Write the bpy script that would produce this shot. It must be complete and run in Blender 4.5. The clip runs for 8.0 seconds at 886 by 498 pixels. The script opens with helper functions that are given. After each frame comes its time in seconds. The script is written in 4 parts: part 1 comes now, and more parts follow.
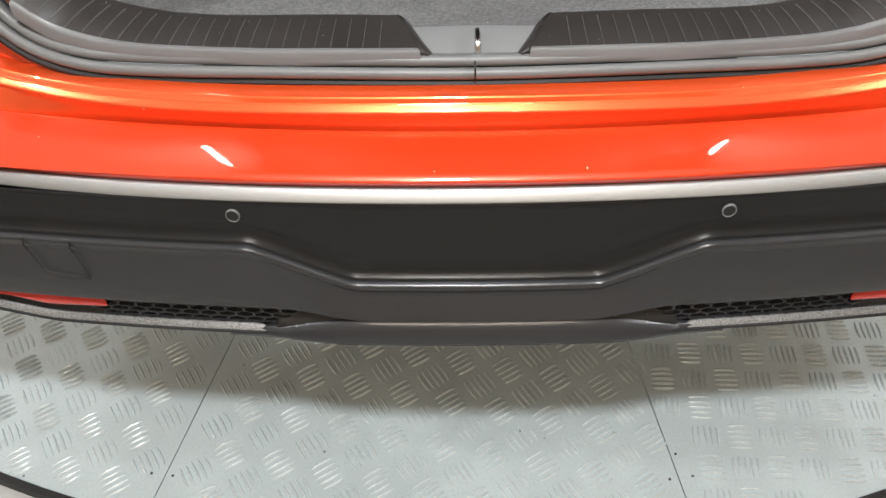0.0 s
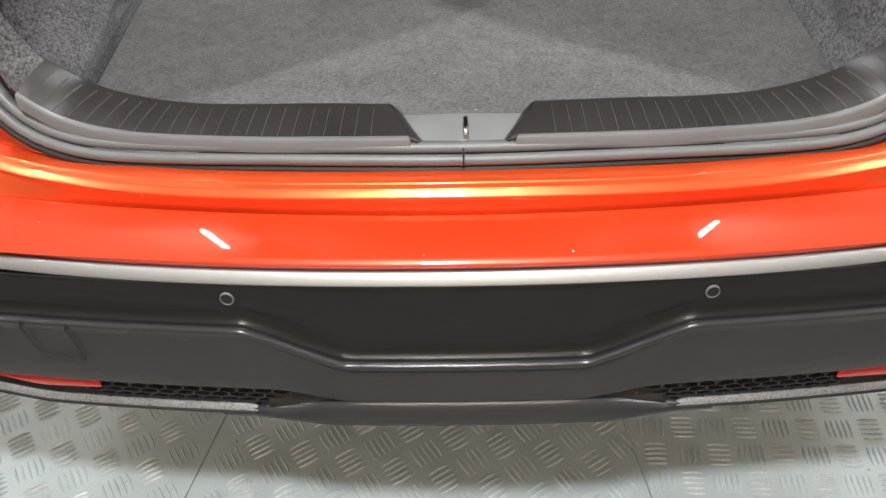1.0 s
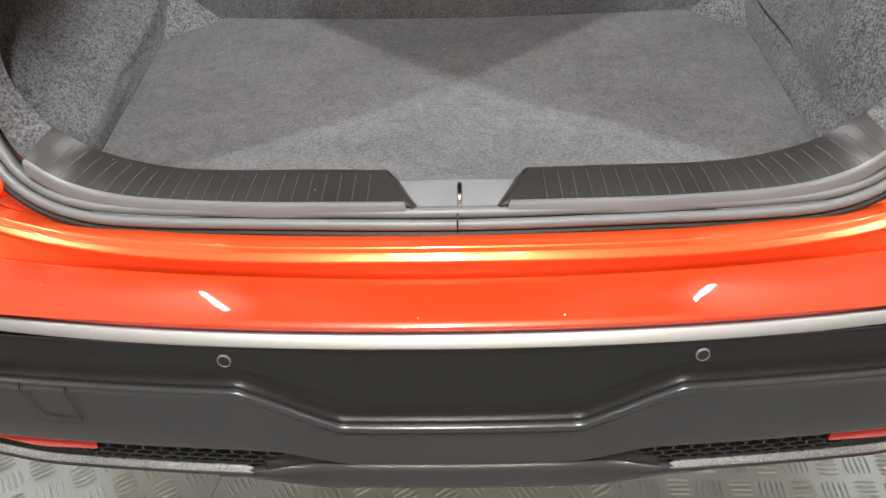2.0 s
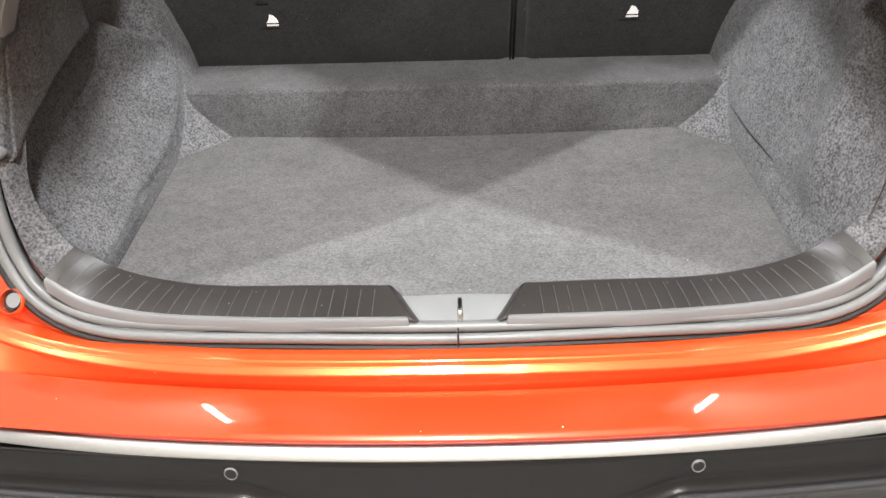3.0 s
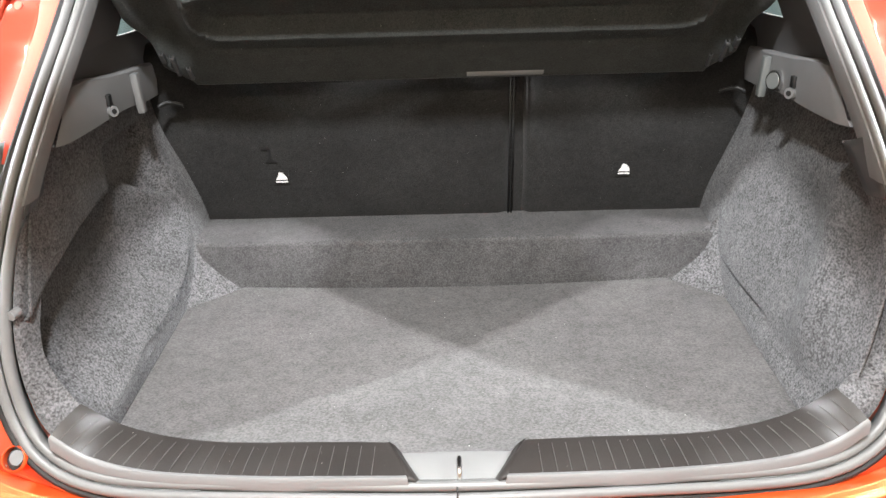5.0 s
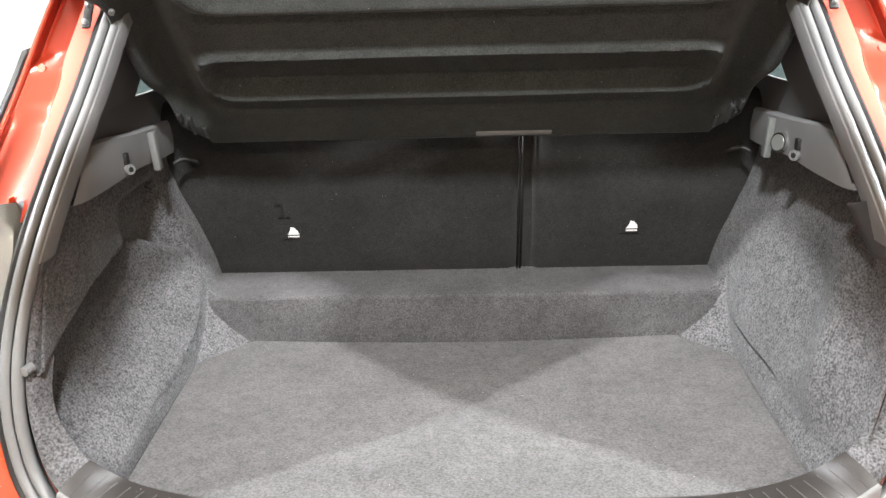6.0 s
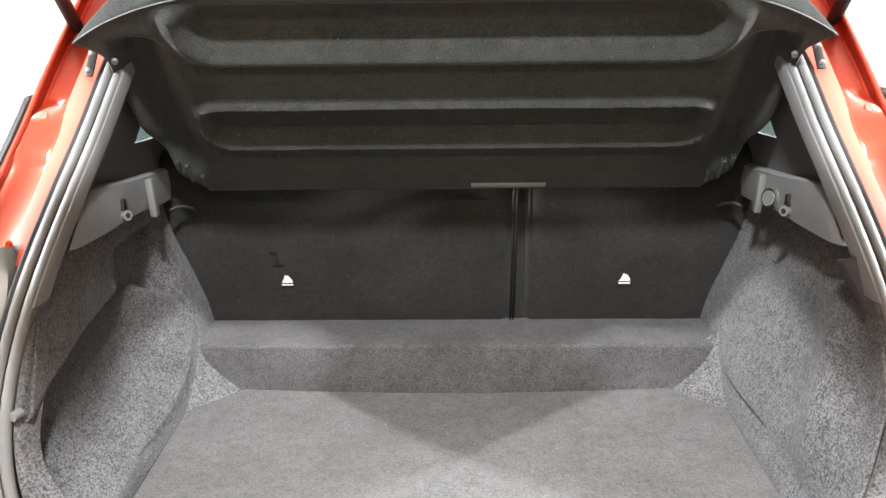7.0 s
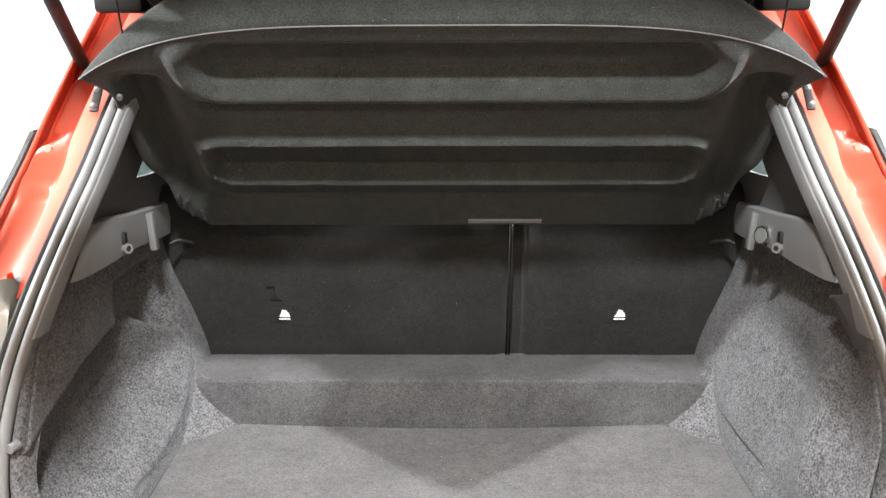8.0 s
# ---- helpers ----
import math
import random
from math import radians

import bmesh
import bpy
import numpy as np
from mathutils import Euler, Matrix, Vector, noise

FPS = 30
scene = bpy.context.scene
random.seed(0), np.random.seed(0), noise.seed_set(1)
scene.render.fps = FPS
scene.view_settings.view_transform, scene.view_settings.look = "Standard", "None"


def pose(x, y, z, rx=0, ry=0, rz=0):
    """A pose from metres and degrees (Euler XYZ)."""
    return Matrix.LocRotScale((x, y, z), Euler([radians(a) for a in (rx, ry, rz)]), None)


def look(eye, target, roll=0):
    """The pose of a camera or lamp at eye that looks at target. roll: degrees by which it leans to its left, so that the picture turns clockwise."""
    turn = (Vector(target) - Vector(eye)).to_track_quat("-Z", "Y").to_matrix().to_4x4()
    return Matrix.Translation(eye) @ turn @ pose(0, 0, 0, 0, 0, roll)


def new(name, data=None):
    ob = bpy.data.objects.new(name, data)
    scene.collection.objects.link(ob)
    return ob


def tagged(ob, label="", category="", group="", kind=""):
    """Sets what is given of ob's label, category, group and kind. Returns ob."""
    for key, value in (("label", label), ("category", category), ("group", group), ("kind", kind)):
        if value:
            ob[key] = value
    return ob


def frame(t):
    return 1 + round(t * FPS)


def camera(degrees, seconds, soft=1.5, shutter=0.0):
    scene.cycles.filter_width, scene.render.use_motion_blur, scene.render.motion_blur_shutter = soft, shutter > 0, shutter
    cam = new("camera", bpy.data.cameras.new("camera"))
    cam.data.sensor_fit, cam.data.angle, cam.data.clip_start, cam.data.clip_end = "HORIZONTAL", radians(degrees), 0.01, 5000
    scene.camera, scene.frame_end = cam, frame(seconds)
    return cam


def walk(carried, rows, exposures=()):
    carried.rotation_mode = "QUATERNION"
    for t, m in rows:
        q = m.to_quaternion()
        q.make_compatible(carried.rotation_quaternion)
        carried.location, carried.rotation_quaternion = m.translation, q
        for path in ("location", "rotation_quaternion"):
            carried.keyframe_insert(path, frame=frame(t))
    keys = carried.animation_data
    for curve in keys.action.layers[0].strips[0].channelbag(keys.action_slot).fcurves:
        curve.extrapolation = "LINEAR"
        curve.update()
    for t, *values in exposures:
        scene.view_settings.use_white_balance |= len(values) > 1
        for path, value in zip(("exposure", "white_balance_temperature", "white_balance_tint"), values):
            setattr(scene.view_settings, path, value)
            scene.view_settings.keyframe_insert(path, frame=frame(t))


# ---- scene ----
cam = camera(57.0, 8.0)
PATH = [
    (0, (-0.024, -0.697, 1.371), (-0.062, 0.621, -0.133), -1.8),
    (0.5, (-0.02, -0.698, 1.384), (-0.058, 0.672, -0.074), -2.0),
    (1, (-0.012, -0.694, 1.405), (-0.044, 0.736, 0.006), -1.8),
    (1.5, (-0.007, -0.695, 1.411), (-0.037, 0.767, 0.047), -1.6),
    (3, (-0.001, -0.727, 1.484), (-0.032, 0.933, 0.369), -1.8),
    (3.5, (-0.001, -0.73, 1.501), (-0.033, 0.973, 0.454), -1.9),
    (4, (-0.004, -0.732, 1.516), (-0.024, 1.016, 0.544), -1.4),
    (4.5, (0.001, -0.736, 1.525), (-0.021, 1.052, 0.629), -1.6),
    (6, (0.012, -0.745, 1.564), (-0.046, 1.114, 0.831), -1.7),
    (6.5, (0.01, -0.75, 1.564), (-0.04, 1.136, 0.902), -1.1),
    (7, (0.009, -0.753, 1.564), (-0.029, 1.15, 0.949), -0.7),
    (7.5, (0.005, -0.761, 1.565), (-0.023, 1.152, 0.983), -0.4),
    (8, (0.001, -0.77, 1.565), (-0.02, 1.159, 1.037), -0.2),
]
walk(cam, [(t, look(eye, target, roll)) for t, eye, target, roll in PATH], [(0, 0.08), (1.6, 0.2), (2.9, 0.88), (3.6, 1.05), (4.6, 1.18), (8, 1.2)])

# ---- world, lamps ----
world = bpy.data.worlds.new("world")
scene.world = world
world.use_nodes = True
world.node_tree.nodes["Background"].inputs[0].default_value = (0.9, 0.95, 1.0, 1)
world.node_tree.nodes["Background"].inputs[1].default_value = 0.05


def lamp(name, x, y, z, sx, sy, watts, colour, target):
    data = bpy.data.lights.new(name, "AREA")
    data.shape, data.size, data.size_y, data.energy, data.color = "RECTANGLE", sx, sy, watts, colour
    ob = new(name, data)
    ob.matrix_world = look((x, y, z), target)
    return ob


# ceiling lights: x, y, width, length, watts, turn about z
COOL = (0.945, 0.975, 1.0)
LAMPS = [
    (-0.08, -0.80, 0.20, 0.20, 77, 0),
    (-1.41, 2.28, 0.035, 3.0, 34, 14),
    (1.36, 2.10, 0.035, 3.0, 34, -14),
    (0.0, 4.7, 7.0, 0.4, 140, 0),
]
CEIL = 3.0
# two warm fill lamps added behind the car; no such fixtures are known
WARM_FILLS = [(-0.35, -2.3), (0.35, -2.3)]
for lx, ly in WARM_FILLS:
    lamp("warm_fill", lx, ly, CEIL - 0.075, 0.14, 0.14, 22, (1.0, 0.86, 0.68), (lx, ly, 0))
for lx, ly, sx, sy, w, turned in LAMPS:
    ob = lamp("tube_light", lx, ly, CEIL - 0.075, sx, sy, w, COOL, (lx, ly, 0))
    ob.matrix_world = Matrix.Translation((lx, ly, CEIL - 0.075)) @ Matrix.Rotation(radians(turned), 4, "Z")


# hung spot lamps at both sides of the car, over the rear pillars
SPOTS = [(-2.75, -0.12, 2.84, 7.2), (2.75, -0.18, 2.84, 7.8)]
SPOT_AIM = (0, 0.86, 0.9)
for lx, ly, lz, w in SPOTS:
    lamp("spot_light", lx, ly, lz, 0.10, 0.10, w, COOL, SPOT_AIM).data.spread = radians(39)

# room-wide fill light added below the ceiling for soft warm brightness
lamp("ceiling_fill", 0, 0.5, CEIL - 0.004, 8.9, 9.9, 60, (1.0, 0.84, 0.64), (0, 0.5, 0))


# ---- materials ----
def material(name, colour, rough=0.5, metal=0.0, coat=0.0, vary=0.15, scale=8.0, grain=0.0, grain_scale=400.0, second=None, spec=0.5, sheen=0.0, stretch=(1, 1, 1), cloud=0.0, cloud_scale=4.0):
    m = bpy.data.materials.new(name)
    m.use_nodes = True
    nt = m.node_tree
    b = nt.nodes["Principled BSDF"]
    b.inputs["Roughness"].default_value = rough
    b.inputs["Metallic"].default_value = metal
    b.inputs["Coat Weight"].default_value = coat
    b.inputs["Coat Roughness"].default_value = 0.03
    b.inputs["Specular IOR Level"].default_value = spec
    b.inputs["Sheen Weight"].default_value = sheen
    tc = nt.nodes.new("ShaderNodeTexCoord")
    mp = nt.nodes.new("ShaderNodeMapping")
    mp.inputs["Scale"].default_value = stretch
    nt.links.new(tc.outputs["Object"], mp.inputs["Vector"])

    def noise_tex(s, detail):
        n = nt.nodes.new("ShaderNodeTexNoise")
        n.inputs["Scale"].default_value, n.inputs["Detail"].default_value = s, detail
        nt.links.new(mp.outputs["Vector"], n.inputs["Vector"])
        return n

    big, fine = noise_tex(scale, 5), noise_tex(grain_scale, 3)
    add = nt.nodes.new("ShaderNodeMath")
    add.operation = "MULTIPLY_ADD"
    add.inputs[1].default_value = 0.5 if second is None else 0.25
    half = nt.nodes.new("ShaderNodeMath")
    half.operation = "MULTIPLY"
    half.inputs[1].default_value = 0.5 if second is None else 0.75
    nt.links.new(fine.outputs["Fac"], half.inputs[0])
    nt.links.new(big.outputs["Fac"], add.inputs[0])
    nt.links.new(half.outputs[0], add.inputs[2])
    ramp = nt.nodes.new("ShaderNodeValToRGB")
    lo, hi = ramp.color_ramp.elements
    lo.position, hi.position = (0.3, 0.7) if second is None else (0.36, 0.64)
    c0 = [c * (1 - vary) for c in colour] if second is None else colour
    c1 = [min(1, c * (1 + vary)) for c in colour] if second is None else second
    lo.color, hi.color = (*c0, 1), (*c1, 1)
    nt.links.new(add.outputs[0], ramp.inputs[0])
    if cloud:
        wide = noise_tex(cloud_scale, 6)
        rng = nt.nodes.new("ShaderNodeMapRange")
        rng.inputs["From Min"].default_value, rng.inputs["From Max"].default_value = 0.3, 0.7
        rng.inputs["To Min"].default_value, rng.inputs["To Max"].default_value = 1 - cloud, 1 + cloud
        mul = nt.nodes.new("ShaderNodeVectorMath")
        mul.operation = "MULTIPLY"
        nt.links.new(wide.outputs["Fac"], rng.inputs["Value"])
        nt.links.new(ramp.outputs[0], mul.inputs[0])
        nt.links.new(rng.outputs[0], mul.inputs[1])
        nt.links.new(mul.outputs[0], b.inputs["Base Color"])
    else:
        nt.links.new(ramp.outputs[0], b.inputs["Base Color"])
    if grain:
        bump = nt.nodes.new("ShaderNodeBump")
        bump.inputs["Strength"].default_value, bump.inputs["Distance"].default_value = grain, 0.002
        nt.links.new(fine.outputs["Fac"], bump.inputs["Height"])
        nt.links.new(bump.outputs[0], b.inputs["Normal"])
    return m


PAINT = material("orange_paint", (0.80, 0.092, 0.020), 0.30, 0.60, 1.0, 0.05, 3, 0.02, 900, spec=0.35)
PAINT.node_tree.nodes["Principled BSDF"].inputs["Coat IOR"].default_value = 1.5
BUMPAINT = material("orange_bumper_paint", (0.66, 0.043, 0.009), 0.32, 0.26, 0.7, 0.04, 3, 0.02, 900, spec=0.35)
# darker copy of the body orange: the gutter's shade is in its colour
SHADED = material("shaded_orange_gutter", (0.34, 0.040, 0.017), 0.30, 0.45, 0.6, 0.06, 3, 0.02, 900)
# body orange made paler and matte, with the pillar's glare painted in
INNER = material("pillar_paint_with_glare", (0.68, 0.092, 0.058), 0.5, 0.0, 0.08, 0.05, 3, 0.02, 900, spec=0.25)
LOWER = material("satin_charcoal_plastic", (0.024, 0.024, 0.0258), 0.26, 0, 0, 0.15, 6, 0.05, 900, spec=0.5)
PLASTIC = material("grained_black_plastic", (0.0105, 0.0102, 0.0102), 0.27, 0, 0, 0.25, 6, 0.06, 900, spec=0.27)
SATIN = material("satin_silver_trim", (0.35, 0.348, 0.344), 0.48, 0.85, 0, 0.1, 5, 0.05, 700, stretch=(0.1, 1, 1))
SKID = material("speckled_silver_plastic", (0.10, 0.101, 0.102), 0.40, 0.5, 0, 0, 5, 0.2, 520, second=(0.34, 0.34, 0.34))
RUBBER = material("rubber_seal", (0.122, 0.122, 0.120), 0.42, 0, 0, 0.12, 12, 0.05, 500)
BLACK = material("black_plastic", (0.014, 0.014, 0.014), 0.5, 0, 0, 0.15, 10, 0.05, 600, spec=0.3)
TRIM = material("dark_grey_trim", (0.162, 0.161, 0.162), 0.5, 0, 0, 0.12, 7, 0.15, 800)
SILL = material("ribbed_sill_plastic", (0.024, 0.021, 0.0195), 0.38, 0, 0, 0.3, 9, 0.08, 700, spec=0.4)
PANEL = material("dark_pillar_panel", (0.090, 0.089, 0.090), 0.5, 0, 0, 0.12, 7, 0.15, 800)
CHARCOAL = material("charcoal_lining_plastic", (0.045, 0.044, 0.044), 0.5, 0, 0, 0.12, 7, 0.12, 800)
PLATE = material("light_grey_latch_plate", (0.175, 0.175, 0.175), 0.5, 0.1, 0, 0.08, 8, 0.25, 900)
LIP = material("grey_sill_lip", (0.135, 0.135, 0.135), 0.42, 0, 0, 0.1, 9, 0.1, 800)
RIB = material("pale_rib", (0.072, 0.069, 0.066), 0.38, 0, 0, 0.45, 60, 0, 500)
CARPET = material("needle_felt_carpet", (0.032, 0.031, 0.032), 1.0, 0, 0, 0, 70, 0.8, 260, second=(0.135, 0.133, 0.137), spec=0.1, sheen=0.1, cloud=0.16, cloud_scale=9)
STEPFELT = material("dense_grey_felt", (0.042, 0.0415, 0.042), 1.0, 0, 0, 0, 60, 0.5, 320, second=(0.096, 0.094, 0.095), spec=0.1, sheen=0.1, cloud=0.2, cloud_scale=8)
FLOORCARPET = material("floor_carpet", (0.062, 0.060, 0.060), 1.0, 0, 0, 0, 50, 0.45, 290, second=(0.118, 0.115, 0.115), spec=0.1, sheen=0.1, stretch=(0.8, 1, 1), cloud=0.13, cloud_scale=7)
SEATFAB = material("black_seat_cloth", (0.014, 0.0137, 0.0135), 1.0, 0, 0, 0, 60, 0.35, 380, second=(0.031, 0.0303, 0.030), spec=0.1, sheen=0.1, cloud=0.2, cloud_scale=6)
SHELFFAB = material("shelf_felt", (0.019, 0.0202, 0.0194), 1.0, 0, 0, 0, 40, 0.4, 420, second=(0.044, 0.0465, 0.0448), spec=0.1, sheen=0.1, cloud=0.12, cloud_scale=6)
REFLECT = material("red_reflector", (0.50, 0.022, 0.014), 0.15, 0, 1.0, 0.1, 30, 0.2, 300)
CHROME = material("bright_steel", (0.75, 0.75, 0.75), 0.18, 1.0, 0, 0.05, 20)
WHITE = material("white_print", (0.8, 0.8, 0.8), 0.6, 0, 0, 0.05, 50)
LAMPGREY = material("pale_lamp_plastic", (0.13, 0.137, 0.134), 0.30, 0, 0.3, 0.08, 9)
DIM = material("beige_wall_paint", (0.50, 0.43, 0.35), 0.7, 0, 0, 0.05, 2, 0.05, 90)
WALL = material("white_wall_paint", (0.86, 0.86, 0.85), 0.7, 0, 0, 0.03, 2, 0.05, 90)
STEEL = material("painted_tread_steel", (0.37, 0.418, 0.426), 0.34, 0.0, 0, 0.14, 7, 0.12, 220, cloud=0.08, cloud_scale=5)
TREAD = material("worn_tread_bar", (0.47, 0.51, 0.515), 0.27, 0.15, 0, 0.25, 30, 0.1, 200)
CONCRETE = material("light_floor_coat", (0.36, 0.36, 0.35), 0.5, 0, 0, 0.1, 3, 0.1, 60)
def glass(name, tint):
    """Thin pane: tinted see-through with a mirror-like surface."""
    m = bpy.data.materials.new(name)
    m.use_nodes = True
    nt = m.node_tree
    nt.nodes.remove(nt.nodes["Principled BSDF"])
    clear, gloss = nt.nodes.new("ShaderNodeBsdfTransparent"), nt.nodes.new("ShaderNodeBsdfGlossy")
    clear.inputs["Color"].default_value = (*tint, 1)
    gloss.inputs["Roughness"].default_value = 0.02
    mix = nt.nodes.new("ShaderNodeMixShader")
    mix.inputs[0].default_value = 0.10
    nt.links.new(clear.outputs[0], mix.inputs[1])
    nt.links.new(gloss.outputs[0], mix.inputs[2])
    nt.links.new(mix.outputs[0], nt.nodes["Material Output"].inputs["Surface"])
    return m


def dust(m, colour, cell=25.0, size=0.03):
    """Sparse tiny specks over a material."""
    nt = m.node_tree
    b = nt.nodes["Principled BSDF"]
    old = b.inputs["Base Color"].links[0].from_socket
    tc, vor = nt.nodes.new("ShaderNodeTexCoord"), nt.nodes.new("ShaderNodeTexVoronoi")
    vor.inputs["Scale"].default_value = cell
    nt.links.new(tc.outputs["Object"], vor.inputs["Vector"])
    less, mix = nt.nodes.new("ShaderNodeMath"), nt.nodes.new("ShaderNodeMixRGB")
    less.operation = "LESS_THAN"
    sep = nt.nodes.new("ShaderNodeSeparateColor")
    nt.links.new(vor.outputs["Color"], sep.inputs[0])
    lim = nt.nodes.new("ShaderNodeMath")
    lim.operation = "MULTIPLY"
    lim.inputs[1].default_value = size
    nt.links.new(sep.outputs[0], lim.inputs[0])
    nt.links.new(vor.outputs["Distance"], less.inputs[0])
    nt.links.new(lim.outputs[0], less.inputs[1])
    nt.links.new(less.outputs[0], mix.inputs[0])
    nt.links.new(old, mix.inputs[1])
    mix.inputs[2].default_value = (*colour, 1)
    nt.links.new(mix.outputs[0], b.inputs["Base Color"])


for m_ in (PAINT, BUMPAINT):
    dust(m_, (0.85, 0.65, 0.55), 28, 0.045)
dust(PLASTIC, (0.25, 0.24, 0.22), 30, 0.035)
dust(SILL, (0.4, 0.38, 0.35), 60, 0.05)
dust(SEATFAB, (0.22, 0.22, 0.21), 70, 0.05)
dust(SHELFFAB, (0.22, 0.22, 0.20), 60, 0.05)
dust(STEEL, (0.08, 0.08, 0.07), 22, 0.05)
dust(FLOORCARPET, (0.30, 0.30, 0.29), 50, 0.06)
GLASS = glass("tinted_glass", (0.11, 0.15, 0.155))
DARKGLASS = glass("privacy_glass", (0.06, 0.065, 0.065))


# ---- mesh helpers ----
def empty(name, **tags):
    ob = new(name)
    return tagged(ob, **tags)


def mesh_ob(name, bm, mat, smooth=True):
    bmesh.ops.remove_doubles(bm, verts=bm.verts, dist=1e-6)
    bmesh.ops.recalc_face_normals(bm, faces=bm.faces)
    if smooth:
        for e in bm.edges:
            if e.is_manifold and e.calc_face_angle(0.0) > radians(42):
                e.smooth = False
    me = bpy.data.meshes.new(name)
    bm.to_mesh(me)
    bm.free()
    me.polygons.foreach_set("use_smooth", [smooth] * len(me.polygons))
    me.materials.append(mat)
    return new(name, me)


def part(name, bm, mat, parent, label="", smooth=True):
    ob = mesh_ob(name, bm, mat, smooth)
    ob.parent = parent
    if label:
        ob["label"] = label
    return ob


def solid(ob, thick, bevel=0.0, offset=-1.0):
    if thick:
        s = ob.modifiers.new("thickness", "SOLIDIFY")
        s.thickness, s.offset = thick, offset
    if bevel:
        b = ob.modifiers.new("edge", "BEVEL")
        b.width, b.segments, b.limit_method, b.angle_limit = bevel, 2, "ANGLE", radians(40)
    return ob


def grid(rows, close=False):
    bm = bmesh.new()
    vs = [[bm.verts.new(p) for p in r] for r in rows]
    for a, b in zip(vs, vs[1:]):
        n = len(a)
        for i in range(n if close else n - 1):
            j = (i + 1) % n
            try:
                bm.faces.new((a[i], a[j], b[j], b[i]))
            except ValueError:
                pass
    return bm


def block(lo, hi, m=None, bevel=0.0):
    bm = bmesh.new()
    size = [b - a for a, b in zip(lo, hi)]
    mid = [(a + b) / 2 for a, b in zip(lo, hi)]
    bmesh.ops.create_cube(bm, size=1, matrix=Matrix.Translation(mid) @ Matrix.Diagonal((*size, 1)))
    if bevel:
        bmesh.ops.bevel(bm, geom=bm.edges[:], offset=bevel, segments=2, affect="EDGES", profile=0.5)
    if m is not None:
        bm.transform(m)
    return bm


def tube(a, b, r, n=14, r2=None):
    a, b = Vector(a), Vector(b)
    q = (b - a).to_track_quat("Z", "Y").to_matrix().to_4x4()
    bm = bmesh.new()
    bmesh.ops.create_cone(bm, cap_ends=True, segments=n, radius1=r, radius2=r if r2 is None else r2, depth=(b - a).length,
                          matrix=Matrix.Translation((a + b) / 2) @ q)
    return bm


def smooth(a, b, t):
    t = min(1, max(0, (t - a) / (b - a)))
    return t * t * (3 - 2 * t)


def curve_through(pts, n):
    """n points along a smooth curve through pts, evenly spread by length."""
    P = [Vector(p) for p in pts]
    P = [2 * P[0] - P[1]] + P + [2 * P[-1] - P[-2]]
    dense = []
    for i in range(1, len(P) - 2):
        a, b, c, d = P[i - 1:i + 3]
        for k in range(24):
            t = k / 24
            dense.append(0.5 * (2 * b + (c - a) * t + (2 * a - 5 * b + 4 * c - d) * t * t + (3 * b - a - 3 * c + d) * t ** 3))
    dense.append(P[-2])
    run = [0]
    for a, b in zip(dense, dense[1:]):
        run.append(run[-1] + (b - a).length)
    out, j = [], 0
    for k in range(n):
        s = run[-1] * k / (n - 1)
        while j < len(run) - 2 and run[j + 1] < s:
            j += 1
        f = (s - run[j]) / max(1e-9, run[j + 1] - run[j])
        out.append(dense[j].lerp(dense[j + 1], min(1, max(0, f))))
    return out


def mirrored(pts):
    return [Vector((-p[0], p[1], p[2])) for p in pts]


def span(a, b, n):
    return [a + (b - a) * i / (n - 1) for i in range(n)]


# ---- studio ----
def wall(name, lo, hi, label, mat=None):
    ob = mesh_ob(name, block(lo, hi), mat or DIM, False)
    return tagged(ob, label, "wall", kind="structure")


ROOM = (-4.5, 4.5, -4.5, 5.5)
x0, x1, y0, y1 = ROOM
wall("wall_north", (x0 - 0.1, y1, 0), (x1 + 0.1, y1 + 0.1, CEIL), "bright white painted studio wall", WALL)
wall("wall_south", (x0 - 0.1, y0 - 0.1, 0), (x1 + 0.1, y0, CEIL), "plain beige painted studio wall")
wall("wall_west", (x0 - 0.1, y0, 0), (x0, y1, CEIL), "plain beige painted studio side wall")
wall("wall_east", (x1, y0, 0), (x1 + 0.1, y1, CEIL), "plain beige painted studio side wall")
tagged(mesh_ob("ceiling", block((x0 - 0.1, y0 - 0.1, CEIL), (x1 + 0.1, y1 + 0.1, CEIL + 0.1)), WALL, False), "plain white studio ceiling", "ceiling", kind="structure")
tagged(mesh_ob("floor", block((x0 - 0.1, y0 - 0.1, -0.12), (x1 + 0.1, y1 + 0.1, -0.02)), CONCRETE, False), "pale coated studio floor round the turntable", "floor", kind="structure")
for lx, ly, sx, sy, w, turned in LAMPS:
    lt = empty("ceiling_light", label="white tube light fixture under the studio ceiling", category="ceiling light", group="ceiling lights")
    lt.location = (lx, ly, CEIL)
    lt.rotation_euler = (0, 0, radians(turned))
    part("housing", block((-sx / 2 - 0.02, -sy / 2 - 0.02, -0.06), (sx / 2 + 0.02, sy / 2 + 0.02, 0), bevel=0.004), WALL, lt, smooth=False)

